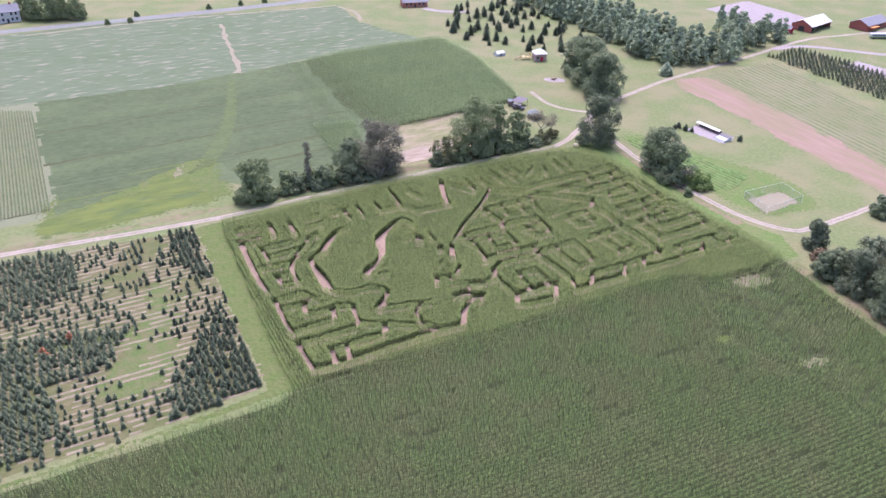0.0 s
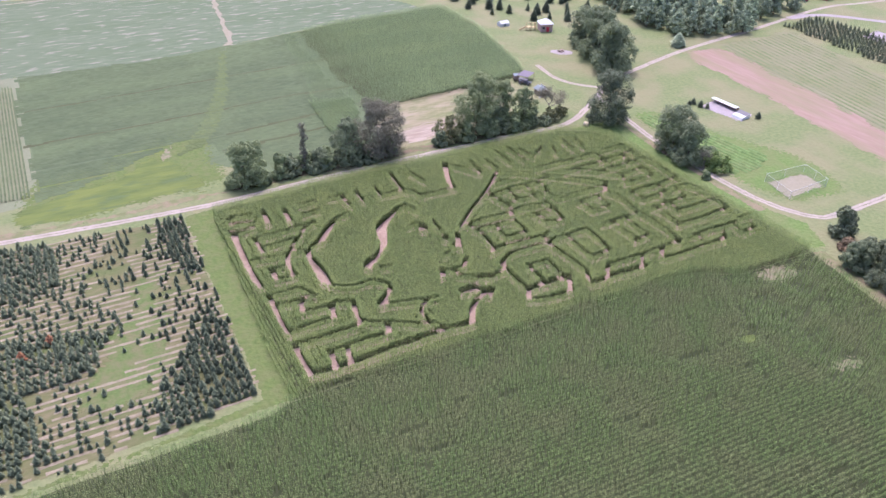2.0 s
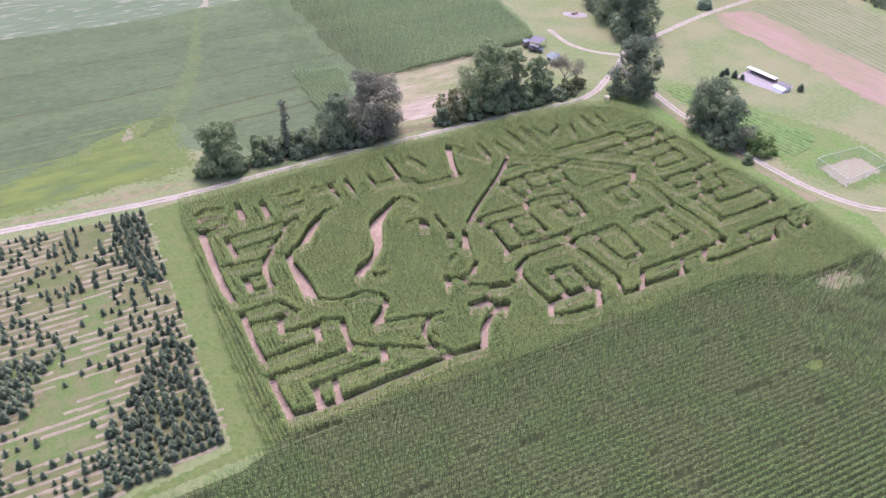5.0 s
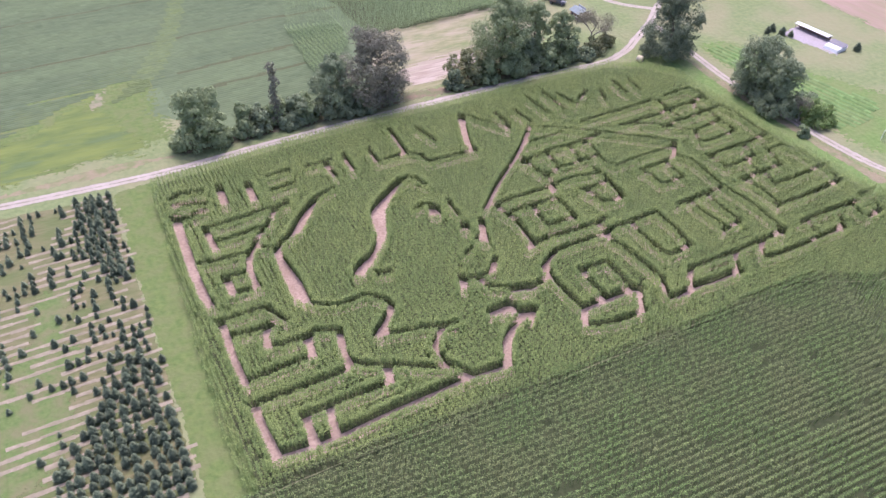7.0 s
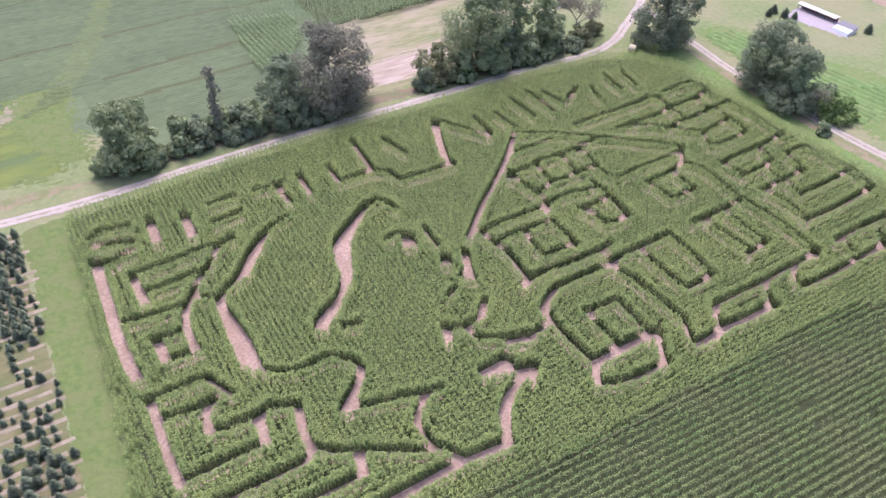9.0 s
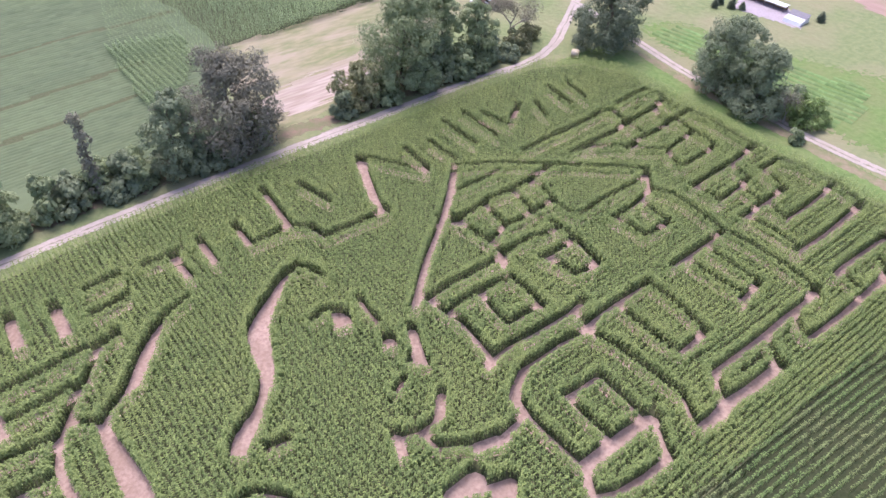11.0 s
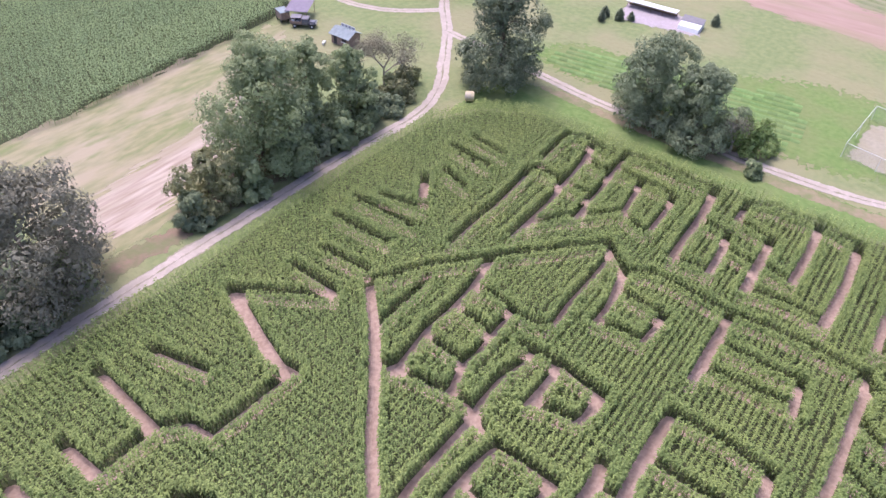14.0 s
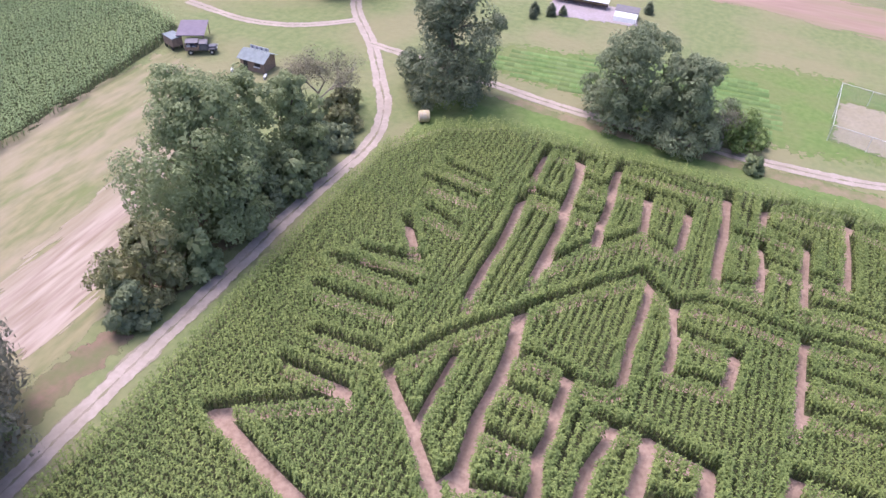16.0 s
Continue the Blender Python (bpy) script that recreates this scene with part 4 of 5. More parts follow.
def broad_tree(name, x, y, h, w, material, label, seed, lobes=34, low=0.0, count=150, size=0.28, top=0.75):
    """A spreading tree: tapered trunk, limbs, and a crown of heavy boughs, each a heap of leafy lobes, with gaps between."""
    g = np.random.default_rng(seed)
    t = empty(name, x, y, label=label, category="tree")
    part("trunk", trunk_mesh(bmesh.new(), h, 0.024 * h, 3, w * 0.28, seed), BARK, t)
    boughs = max(6, int(lobes / 1.9))
    spin = g.uniform(0, 6.28)
    c, rad, core, corerad = [], [], [], []
    for i in range(boughs):
        z = (i + 0.5) / boughs
        a = spin + i * 2.4 + g.uniform(-0.35, 0.35)
        br = w * g.uniform(0.155, 0.225) * (1.0 if z < 0.8 else 0.85)
        girth = math.sin(math.pi * (0.4 + 0.52 * z)) ** 0.6 * (g.uniform(0.8, 1.08) if i % 3 else g.uniform(0.3, 0.65))
        out = max(0.0, w * 0.5 * girth - br * 0.8)
        cz = np.clip(h * (low + 0.02 + (0.96 - low) * z ** 1.1), br * 0.6, h - br * 1.15)
        b = np.array([math.cos(a) * out, math.sin(a) * out, cz])
        core.append(b - [0, 0, br * 0.1])
        corerad.append(br * 0.85)
        for k in range(8):
            d = g.normal(size=3)
            d[2] = abs(d[2]) * 0.9 if k < 6 else -abs(d[2])
            d[:2] += 0.5 * np.array([math.cos(a), math.sin(a)])
            d /= np.linalg.norm(d)
            c.append(b + d * br * np.array([0.72, 0.72, 0.95]))
            rad.append(br * g.uniform(0.32, 0.55))
    for i in range(7):
        a = spin + i * 0.9
        br = w * g.uniform(0.13, 0.17)
        b = np.array([math.cos(a) * w * 0.28, math.sin(a) * w * 0.28, h * low + br * 0.75])
        core.append(b)
        corerad.append(br * 0.85)
        for k in range(5):
            d = g.normal(size=3) + np.array([math.cos(a), math.sin(a), 0.3])
            c.append(b + d / np.linalg.norm(d) * br * 0.7)
            rad.append(br * g.uniform(0.4, 0.6))
    c, rad = np.array(c), np.array(rad)
    c[:, 2] = np.clip(c[:, 2], rad * 0.5, h - rad * 0.8)
    v, f = leaf_cards(c, rad, max(30, int(count * lobes * 1.6 / len(c))), size, seed + 1, 0.9)
    u, e = leaf_cards(np.array(core), np.array(corerad), int(26 * w / 6), size * 2.2, seed + 2, 1.0)
    crown = solid("crown", np.concatenate([v, u]), np.concatenate([f, e + len(v)]), material)
    crown.parent = t
    return t


def bare_tree(name, x, y, h, seed, label, spread=0.75, leaves=12):
    """A dying tree: forking grey branches with a few last leaves."""
    g = random.Random(seed)
    t = empty(name, x, y, label=label, category="tree")
    bm, tips = bmesh.new(), []

    def grow(p, d, length, r, depth):
        q = p + d * length
        cyl(bm, p, q, r, r * 0.65, 4)
        if depth == 0:
            tips.append(q)
            return
        for k in range(3):
            e = (d + Vector((g.uniform(-spread, spread), g.uniform(-spread, spread), g.uniform(-0.05, 0.5)))).normalized()
            grow(q if k else p.lerp(q, 0.7), e, length * g.uniform(0.55, 0.8), r * 0.6, depth - 1)

    grow(Vector((0, 0, -0.1)), Vector((0, 0, 1)), h * 0.26, 0.24, 6)
    part("branches", bm, TWIG, t)
    v, f = leaf_cards(np.array([tuple(q) for q in tips]), np.full(len(tips), 1.5), leaves, 0.12, seed)
    solid("crown", v, f, LEAF_DRY).parent = t
    return t


def pine_shape(h, w, tiers, per, seed):
    """Whorls of drooping needle sprays on a thin stem."""
    g = np.random.default_rng(seed)
    v, f = [], []
    for i in range(tiers):
        s = i / tiers
        z, r = h * (0.1 + 0.88 * s), w / 2 * (1 - s ** 2.0) ** 0.9 + 0.05 * w
        for k in range(per):
            a = g.uniform(0, 6.28)
            d, e = np.array([math.cos(a), math.sin(a)]), np.array([-math.sin(a), math.cos(a)])
            rr = r * g.uniform(0.6, 1.2)
            sw, b = rr * 0.42, len(v)
            v += [(0, 0, z + h * 0.06), (*(d * rr * 0.6 + e * sw), z + h * 0.01), (*(d * rr), z - h * 0.03), (*(d * rr * 0.6 - e * sw), z + h * 0.01)]
            f += [(b, b + 1, b + 2, b + 3)]
    return np.array(v), np.array(f)


def conifer(name, h, w, tiers, per, seed, material, label, group):
    t = empty(name, 0, 0, label=label, category="conifer", group=group)
    part("trunk", cyl(bmesh.new(), (0, 0, -0.05), (0, 0, h * 0.9), h * 0.018, h * 0.004, 6), BARK, t)
    v, f = pine_shape(h, w, tiers, per, seed)
    solid("needles", v, f, material).parent = t
    return t


def wood_pine(name, h, w, seed, label, group):
    """A ragged rounded pine: leafy lobes in a blunt cone round a stem."""
    g = np.random.default_rng(seed)
    t = empty(name, 0, 0, label=label, category="conifer", group=group)
    part("trunk", cyl(bmesh.new(), (0, 0, -0.05), (0, 0, h * 0.85), h * 0.018, h * 0.005, 6), BARK, t)
    c, rad = [], []
    for k in range(38):
        z = g.uniform(0.05, 0.93)
        r, a = w * 0.36 * (1 - z ** 1.8) * g.uniform(0.3, 1.1), g.uniform(0, 6.28)
        c.append((math.cos(a) * r, math.sin(a) * r, h * z))
        rad.append(w * (0.2 - 0.1 * z) * g.uniform(0.8, 1.2))
    v, f = leaf_cards(np.array(c), np.array(rad), 21, 0.56, seed + 1, 0.7)
    solid("needles", v, f, PINE).parent = t
    return t


def spread(kinds, places, lo, hi):
    """Copies of the built kinds at the places; the built ones take the first."""
    for i, (x, y) in enumerate(places):
        m = pose(x, y, 0.02, 0, 0, rng.uniform(0, 360))
        s = rng.uniform(lo, hi)
        src = kinds[i % len(kinds)]
        if i < len(kinds):
            src.matrix_world = m @ Matrix.Diagonal((1, 1, 1, 1))
        else:
            ob = copy_thing(src, m)
            ob.scale = (s, s, s * rng.uniform(0.9, 1.1))


broad_tree("shade_tree", 11.5, 83, 12.5, 13, LEAF, "round dark green tree beside the farm track", 11, 34, 0.0, 220, 0.22)
broad_tree("small_tree", 20.5, 82.5, 7.5, 6.5, LEAF, "low bushy green tree beside the farm track", 12, 18, 0.02, 100)
broad_tree("bush", 33, 83, 6.5, 8.5, LEAF_BLUE, "bushy grey-green undergrowth along the track", 13, 16, 0.0, 90)
broad_tree("maple_tree", 40.8, 82.5, 14, 11.5, LEAF_BLUE, "blue-green leafy tree in the field hedge", 14, 30, 0.02, 320, 0.18)
broad_tree("maple_tree", 51.3, 83.5, 17, 20, LEAF_DARK, "dark purplish-green tree beside the farm track", 15, 44, 0.05, 320, 0.18)
broad_tree("bush", 44, 80.5, 6, 7, LEAF_BLUE, "low leafy bush at the foot of the hedge trees", 16, 14, 0.0, 90)
broad_tree("bush", 75, 82, 9, 10, LEAF_OLIVE, "ragged olive green bush tree at the hedge end", 17, 24, 0.0, 110, 0.2)
broad_tree("oak_tree", 86, 83, 19, 17, LEAF, "large spreading dark green tree by the track", 18, 52, 0.05, 390, 0.17)
broad_tree("oak_tree", 95.5, 83.5, 16, 12, LEAF, "tall green tree in the hedge clump", 19, 34, 0.03, 320, 0.18)
broad_tree("oak_tree", 102, 81, 13, 10.5, LEAF, "leafy green tree at the track side", 20, 28, 0.03, 320, 0.18)
broad_tree("bush", 113, 80.5, 4, 7, LEAF_OLIVE, "low olive green bush beside the track bend", 131, 14, 0.0, 80, 0.22)
broad_tree("bush", 117.5, 83, 3.5, 6, LEAF_OLIVE, "low olive green bush beneath the half-dead tree", 132, 12, 0.0, 80, 0.22)
broad_tree("bush", 80, 80, 6, 8, LEAF, "low green undergrowth below the clump", 21, 14, 0.0, 90)
bare_tree("half_bare_tree", 115, 85.2, 13, 22, "wide half-dead tree of bare grey-brown branches", 1.1, 8)
broad_tree("oak_tree", 129.3, 71.5, 17.5, 16, LEAF_DEEP, "big dense dark tree at the maze corner", 23, 52, 0.02, 390, 0.17)
broad_tree("oak_tree", 134, 45.5, 14.5, 15, LEAF_BLUE, "dense dark green tree beside the lane", 24, 40, 0.0, 390, 0.17)
broad_tree("oak_tree", 132.4, 37.2, 13, 13, LEAF_BLUE, "dense rounded green tree beside the lane", 25, 38, 0.0, 390, 0.17)
broad_tree("bush", 136, 29, 5.5, 9, LEAF_PALE, "pale green sprawling bush beside the lane", 26, 18, 0.0, 70, 0.2)
bare_tree("dead_tree", 133.2, 31.5, 7.5, 23, "dead grey branching tree beside the lane", leaves=2)
broad_tree("bush", 129.5, 26.5, 2.6, 3.2, LEAF, "small dark shrub at the lane edge", 27, 10, 0.0, 60, 0.25)
# the two fork trees take the paler grey-green leaves as painted haze
broad_tree("oak_tree", 160, 108, 19, 18, LEAF_BLUE, "large dark tree beside the track fork", 28, 50, 0.02)
broad_tree("oak_tree", 166, 124, 20, 20, LEAF_BLUE, "large dark tree behind the fork", 29, 46, 0.02)
broad_tree("oak_tree", 170, 138, 15, 17, LEAF_BLUE, "grey-green tree at the lawn edge", 30, 36, 0.02)
broad_tree("cedar_tree", 138.6, -12, 8.5, 7, LEAF_DEEP, "small dark evergreen beside the lane", 31, 44, 0.0, 110, 0.2, 0.3)
broad_tree("bush", 134, -17, 3.5, 5, LEAF_TAN, "dry tan-brown low bush", 32, 10, 0.0, 60, 0.3)
for i, (tx, ty, th, tw) in enumerate([(129.5, -24, 8, 9), (130, -32, 12, 12), (139, -28, 11, 12), (128, -42, 14, 13), (139, -40, 15, 15), (126, -54, 14, 13), (138, -54, 15, 15), (152, -36, 13, 14), (150, -52, 14, 14), (124, -66, 13, 13), (134, -22, 6, 8)]):
    broad_tree("hedge_tree", tx, ty, th, tw, (LEAF_BLUE, LEAF_DEEP, LEAF_DEEP)[i % 3], "dense dark tree in the field-corner thicket", 33 + i, 36, 0.0, 170, 0.21)
broad_tree("cedar_tree", 172, -9, 6.5, 8.5, LEAF_BLUE, "round dark evergreen beside the gravel lane", 45, 22, 0.0, 90, 0.3)
for i, (tx, ty, th) in enumerate([(-34, 330, 15), (-27, 327, 16), (-20, 326, 17), (-14, 324, 15), (-24, 336, 17), (-38, 338, 12)]):
    broad_tree("roadside_tree", tx, ty, th, 12, LEAF, "dark tree of the roadside grove", 50 + i, 26, 0.05, 90)

for i, (tx, ty, th, tw) in enumerate([(15, 81.5, 4, 6), (24, 83, 5.5, 8), (29, 84, 5.5, 7.5), (30, 81, 3, 5), (34.5, 82.5, 6, 7), (47, 80.5, 7, 8), (54, 82, 6, 7), (71.5, 80.5, 5, 6), (88, 80, 6, 8), (92, 81, 9, 9), (97, 79, 6, 7), (105, 81, 6, 7), (113, 82, 3, 5), (109, 79.5, 3, 6)]):
    broad_tree("bush", tx, ty, th, tw, (LEAF, LEAF_BLUE)[i % 2], "leafy undergrowth beneath the hedge trees", 90 + i, 14, 0.0, 80)

# vine-covered snag
g = empty("snag", 28.2, 83, label="tall thin dead trunk wrapped in dark vines", category="tree")
part("trunk", cyl(bmesh.new(), (0, 0, -0.1), (0.2, 0, 14), 0.3, 0.1, 7), BARK, g)
c = np.array([(rng.normal(0, 0.3), rng.normal(0, 0.3), z) for z in np.arange(1, 14.5, 0.7)])
v, f = leaf_cards(c, np.full(len(c), 1.0), 40, 0.3, 61)
solid("vine", v, f, LEAF_DARK).parent = g

# pine wood
wood = [(215, 186), (206, 148), (216, 122), (234, 117), (251, 119), (253, 129), (241, 150), (244, 172), (247, 203), (240, 217), (232, 256), (216, 262)]
grove = [(260, 131), (280, 130), (298, 134), (291, 166), (273, 165)]
xx, yy = np.meshgrid(np.arange(203, 312, 5.8), np.arange(116, 270, 5.8))
xx, yy = xx.ravel() + rng.uniform(-2.6, 2.6, xx.size), yy.ravel() + rng.uniform(-2.6, 2.6, xx.size)
k = inside(xx, yy, wood) | (inside(xx, yy, grove) & (rng.random(len(xx)) < 0.5))
pines = [wood_pine("pine_tree", h, w, s, "tall dark pine in a dense wood", "pine wood") for s, h, w in ((71, 12, 8.5), (72, 13, 8), (73, 10.5, 9))]
spread(pines, list(zip(xx[k], yy[k])), 0.8, 1.2)
lone = conifer("lone_pine", 6, 5.5, 12, 24, 74, PINE, "single dark conical pine beside the track", "")
lone.matrix_world = pose(203.5, 118.5, 0)

# young plantation on the lawn
plot = [(156, 236), (170, 262), (222, 262), (226, 204), (200, 170), (187, 164), (160, 170), (153, 178), (150, 221)]
xx, yy = np.meshgrid(np.arange(150, 230, 8.5), np.arange(164, 262, 8.5))
xx, yy = xx.ravel() + rng.uniform(-3.5, 3.5, xx.size), yy.ravel() + rng.uniform(-3.5, 3.5, xx.size)
k = inside(xx, yy, plot) & (rng.random(len(xx)) < 0.75)
small = [conifer("spruce_tree", 5, 3.4, 12, 18, s, FIR, "young dark spruce standing on the lawn", "lawn spruces") for s in (75, 76)]
spread(small, list(zip(xx[k], yy[k])), 0.6, 1.25)
trio = [conifer("spruce_tree", 2.6, 2.0, 10, 16, 77, FIR, "small dark conical spruce beside the gravel pad", "pad spruces")]
spread(trio, [(166, 66.5), (167.3, 64.6), (165.6, 69.6), (176.5, 50.5), (163, 69)], 0.7, 1.0)

# ---- tree farm ----
DENSE = [
    ([(-16, 76), (-9.5, 73.5), (-10.5, 43), (-17, 56)], 0.95),
    ([(-13, 30), (-10.8, 26), (-10.6, -1), (-29, -2), (-28, 9)], 0.95),
    ([(-100, 78), (-41, 75), (-39, 58), (-51, 47), (-100, 42)], 0.95),
    ([(-51, 47), (-39, 58), (-33, 48), (-36, 37), (-50, 40)], 0.62),
    ([(-33, 75), (-23, 73), (-24, 58), (-34, 60)], 0.65),
    ([(-100, 40), (-51, 39), (-32, 33), (-38, 20), (-55, 21), (-100, 26)], 0.95),
    ([(-100, 30), (-52, 29), (-46, 1), (-100, -2)], 0.95),
    ([(-21, 48), (-10.5, 46), (-10.5, 35), (-21, 38)], 0.45),
]
LANE = [(-25, 49), (-19, 48), (-22, 33), (-24, 18), (-31, 9), (-42, 12), (-38, 20), (-31, 29), (-46, 32), (-58, 32), (-58, 34), (-44, 34.5), (-32, 32.5), (-28, 38)]
xx, yy = np.meshgrid(np.arange(-98, -9, 1.4), np.arange(-2, 78, 1.8))
xx, yy = xx.ravel() + rng.normal(0, 0.18, xx.size), yy.ravel() + rng.normal(0, 0.12, xx.size)
chance = np.where(inside(xx, yy, LANE), 0.13, 0.42)
for poly, pr in DENSE:
    chance = np.where(inside(xx, yy, poly), pr, chance)
ok = inside(xx, yy, FARM_EDGE)
ok &= rng.random(len(xx)) < chance
xx, yy, chance = xx[ok], yy[ok], chance[ok]
size = np.where(chance > 0.78, rng.normal(1.05, 0.13, len(xx)), rng.normal(0.75, 0.15, len(xx))).clip(0.3, 1.3)
near = np.argsort(-xx)[:290]
firs = [conifer("fir_tree", 2.0, 1.2, 10, 16, s, FIR, "dark blue-green Christmas fir in a farm row", "farm firs") for s in (81, 82, 83)]
for i, j in enumerate(near):
    m = pose(xx[j], yy[j], 0.02, 0, 0, rng.uniform(0, 360))
    ob = firs[i] if i < 3 else copy_thing(firs[i % 3], m)
    ob.matrix_world = m
    ob.scale = (size[j] * 1.04, size[j] * 1.04, size[j])
rest = np.setdiff1d(np.arange(len(xx)), near)
n = len(rest)
tagged(scatter("fir_rows", pine_shape(2.0, 1.28, 7, 9, 84), np.stack([xx[rest], yy[rest], np.full(n, 0.02)], -1), rng.uniform(0, 6.28, n), size[rest], FIR), "dark blue-green Christmas firs planted in rows", "fir trees", kind="stuff")
for bx, by in ((-49.5, 31.5), (-44, 34.5)):
    ob = conifer("dead_fir", 2.6, 1.8, 10, 14, 85, FIR_BROWN, "rust-red dead fir among green ones", "")
    ob.matrix_world = pose(bx, by, 0)
# straw strips between the rows
vs, fs = [], []
for yr in np.arange(-1.1, 77, 1.8):
    for x0 in np.arange(-98 + rng.uniform(0, 2.2), -8.5, 2.2):
        yb = yr + rng.normal(0, 0.06)
        if not inside(np.array([x0 + 1.1]), np.array([yb]), FARM_EDGE)[0] or (inside(np.array([x0 + 1.1]), np.array([yb]), LANE)[0] and noise.noise((x0 * 0.1, yb * 0.3, 4.4)) < -0.12):
            continue
        if noise.noise((x0 * 0.06, yb * 0.06, 1.7)) < -0.35 + rng.normal(0, 0.1):
            continue
        b = len(vs)
        w = rng.uniform(0.2, 0.45, 2)
        vs += [(x0, yb - w[0], 0.03), (x0 + 2.2, yb - w[1], 0.03), (x0 + 2.2, yb + w[1], 0.03), (x0, yb + w[0], 0.03), (x0, yb, 0.1), (x0 + 2.2, yb, 0.1)]
        fs += [(b, b + 1, b + 5, b + 4), (b + 4, b + 5, b + 2, b + 3)]
tagged(solid("straw_strips", vs, fs, STRAW), "pale straw mulch strips between the fir rows", "mulch", kind="stuff")
tagged(scatter("blue_fir_rows", pine_shape(2.2, 1.5, 8, 10, 86), *(lambda q: (np.stack([q[0], q[1], np.full(len(q[0]), 0.02)], -1), rng.uniform(0, 6.28, len(q[0])), rng.normal(1, 0.12, len(q[0]))))(plant_grid([(266, 118), (289, 119), (296, 40), (270, 30), (262, 55)], 3.0, 2.1, 98, 0.15)), FIR), "young blue-green firs in straight rows", "fir trees", kind="stuff")


# ---- buildings and loose things ----
def gable_roof(bm, x0, x1, y0, y1, eave, ridge, over, thick, axis="x"):
    """A two-slope roof slab with thickness; the ridge runs along axis."""
    if axis == "x":
        pts = lambda s: [(x0 - over, s), (x1 + over, s)]
        half, mid = (y1 - y0) / 2 + over, (y0 + y1) / 2
        place = lambda u, v, z: (u, mid + v, z)
        ends = (x0 - over, x1 + over)
    else:
        half, mid = (x1 - x0) / 2 + over, (x0 + x1) / 2
        place = lambda u, v, z: (mid + v, u, z)
        ends = (y0 - over, y1 + over)
    drop = (ridge - eave) / (half - over) * over
    for s in (-1, 1):
        vs = []
        for z in (0, thick):
            for u in ends:
                vs.append(bm.verts.new(place(u, s * half, eave - drop + z)))
                vs.append(bm.verts.new(place(u, s * 0.01, ridge + z)))
        a, b, c, d, e, f, g, h = vs
        for q in ((a, b, d, c), (e, g, h, f), (a, c, g, e), (b, f, h, d), (a, e, f, b), (c, d, h, g)):
            bm.faces.new(q)
    bmesh.ops.recalc_face_normals(bm, faces=bm.faces)
    return bm


def gable_walls(bm, x0, x1, y0, y1, eave, ridge, axis="x"):
    """A closed wall block with pointed ends."""
    if axis == "x":
        prof = [(y0, 0), (y1, 0), (y1, eave), ((y0 + y1) / 2, ridge), (y0, eave)]
        rings = [[bm.verts.new((u, p, z)) for p, z in prof] for u in (x0, x1)]
    else:
        prof = [(x0, 0), (x1, 0), (x1, eave), ((x0 + x1) / 2, ridge), (x0, eave)]
        rings = [[bm.verts.new((p, u, z)) for p, z in prof] for u in (y0, y1)]
    bm.faces.new(rings[0])
    bm.faces.new(rings[1])
    for i in range(5):
        j = (i + 1) % 5
        bm.faces.new((rings[0][i], rings[0][j], rings[1][j], rings[1][i]))
    bmesh.ops.recalc_face_normals(bm, faces=bm.faces)
    return bm


RED_WALL = mat("barn_red_boards", (0.3, 0.09, 0.08), (0.38, 0.13, 0.1), 0.5)
DARK = mat("dark_opening", (0.05, 0.045, 0.045), (0.07, 0.06, 0.06), 0.5)
PINK_WALL = mat("faded_pink_boards", (0.408, 0.286, 0.272), (0.462, 0.34, 0.313), 0.5)
RED_PAINT = mat("red_paint", (0.5, 0.03, 0.06), (0.55, 0.05, 0.08), 0.5, rough=0.5)
WOOD = mat("yellow_wood", (0.45, 0.33, 0.18), (0.52, 0.4, 0.24), 0.3)
BLUE_STEEL = mat("dark_truck_paint", (0.1, 0.1, 0.12), (0.15, 0.15, 0.17), 0.5, rough=0.4)
RUBBER = mat("rubber", (0.03, 0.03, 0.03), (0.05, 0.05, 0.05), 0.2)
TARP = mat("lavender_grey_tarp", (0.15, 0.139, 0.157), (0.176, 0.161, 0.179), 0.6, rough=0.6)
TARP_ROOF = mat("faded_purple_tarp", (0.155, 0.132, 0.17), (0.185, 0.155, 0.195), 0.8, rough=0.8)
GLASS = mat("dark_glass", (0.04, 0.05, 0.06), (0.06, 0.07, 0.08), 0.5, rough=0.1)
SAND = mat("tan_sand", (0.235, 0.21, 0.155), (0.285, 0.25, 0.19), 0.6, c=(0.229, 0.202, 0.13), csize=3, ragged=True)
ORANGE = mat("orange_awning", (0.7, 0.25, 0.08), (0.75, 0.32, 0.12), 0.5)
BRICK_RED = mat("brick_wall", (0.36, 0.14, 0.11), (0.42, 0.18, 0.14), 0.4)
SHINGLE = mat("grey_shingles", (0.2, 0.2, 0.23), (0.27, 0.26, 0.3), 0.5)

# stall with a metal roof on the lawn
s = empty("shed", 122.8, 100.8, 0, 0, label="small dark wooden stall with a blue-grey metal roof", category="shed")
part("walls", gable_walls(bmesh.new(), -1.9, 1.9, -2.5, 2.5, 2.1, 2.9, "y"), BOARD, s)
part("roof", gable_roof(bmesh.new(), -1.9, 1.9, -2.5, 2.5, 2.15, 2.98, 0.45, 0.07, "y"), METAL_ROOF, s, "blue-grey ribbed metal roof")
part("door", box(bmesh.new(), -1.96, -1.9, 0.9, 1.8, 0, 1.95), DARK, s)
part("counter", box(bmesh.new(), -2.25, -1.9, -1.9, -0.5, 0.95, 1.05, 0.02), WHITE, s, "white serving counter board")
part("hatch", box(bmesh.new(), -1.95, -1.9, -1.8, -0.6, 1.1, 1.8), DARK, s)
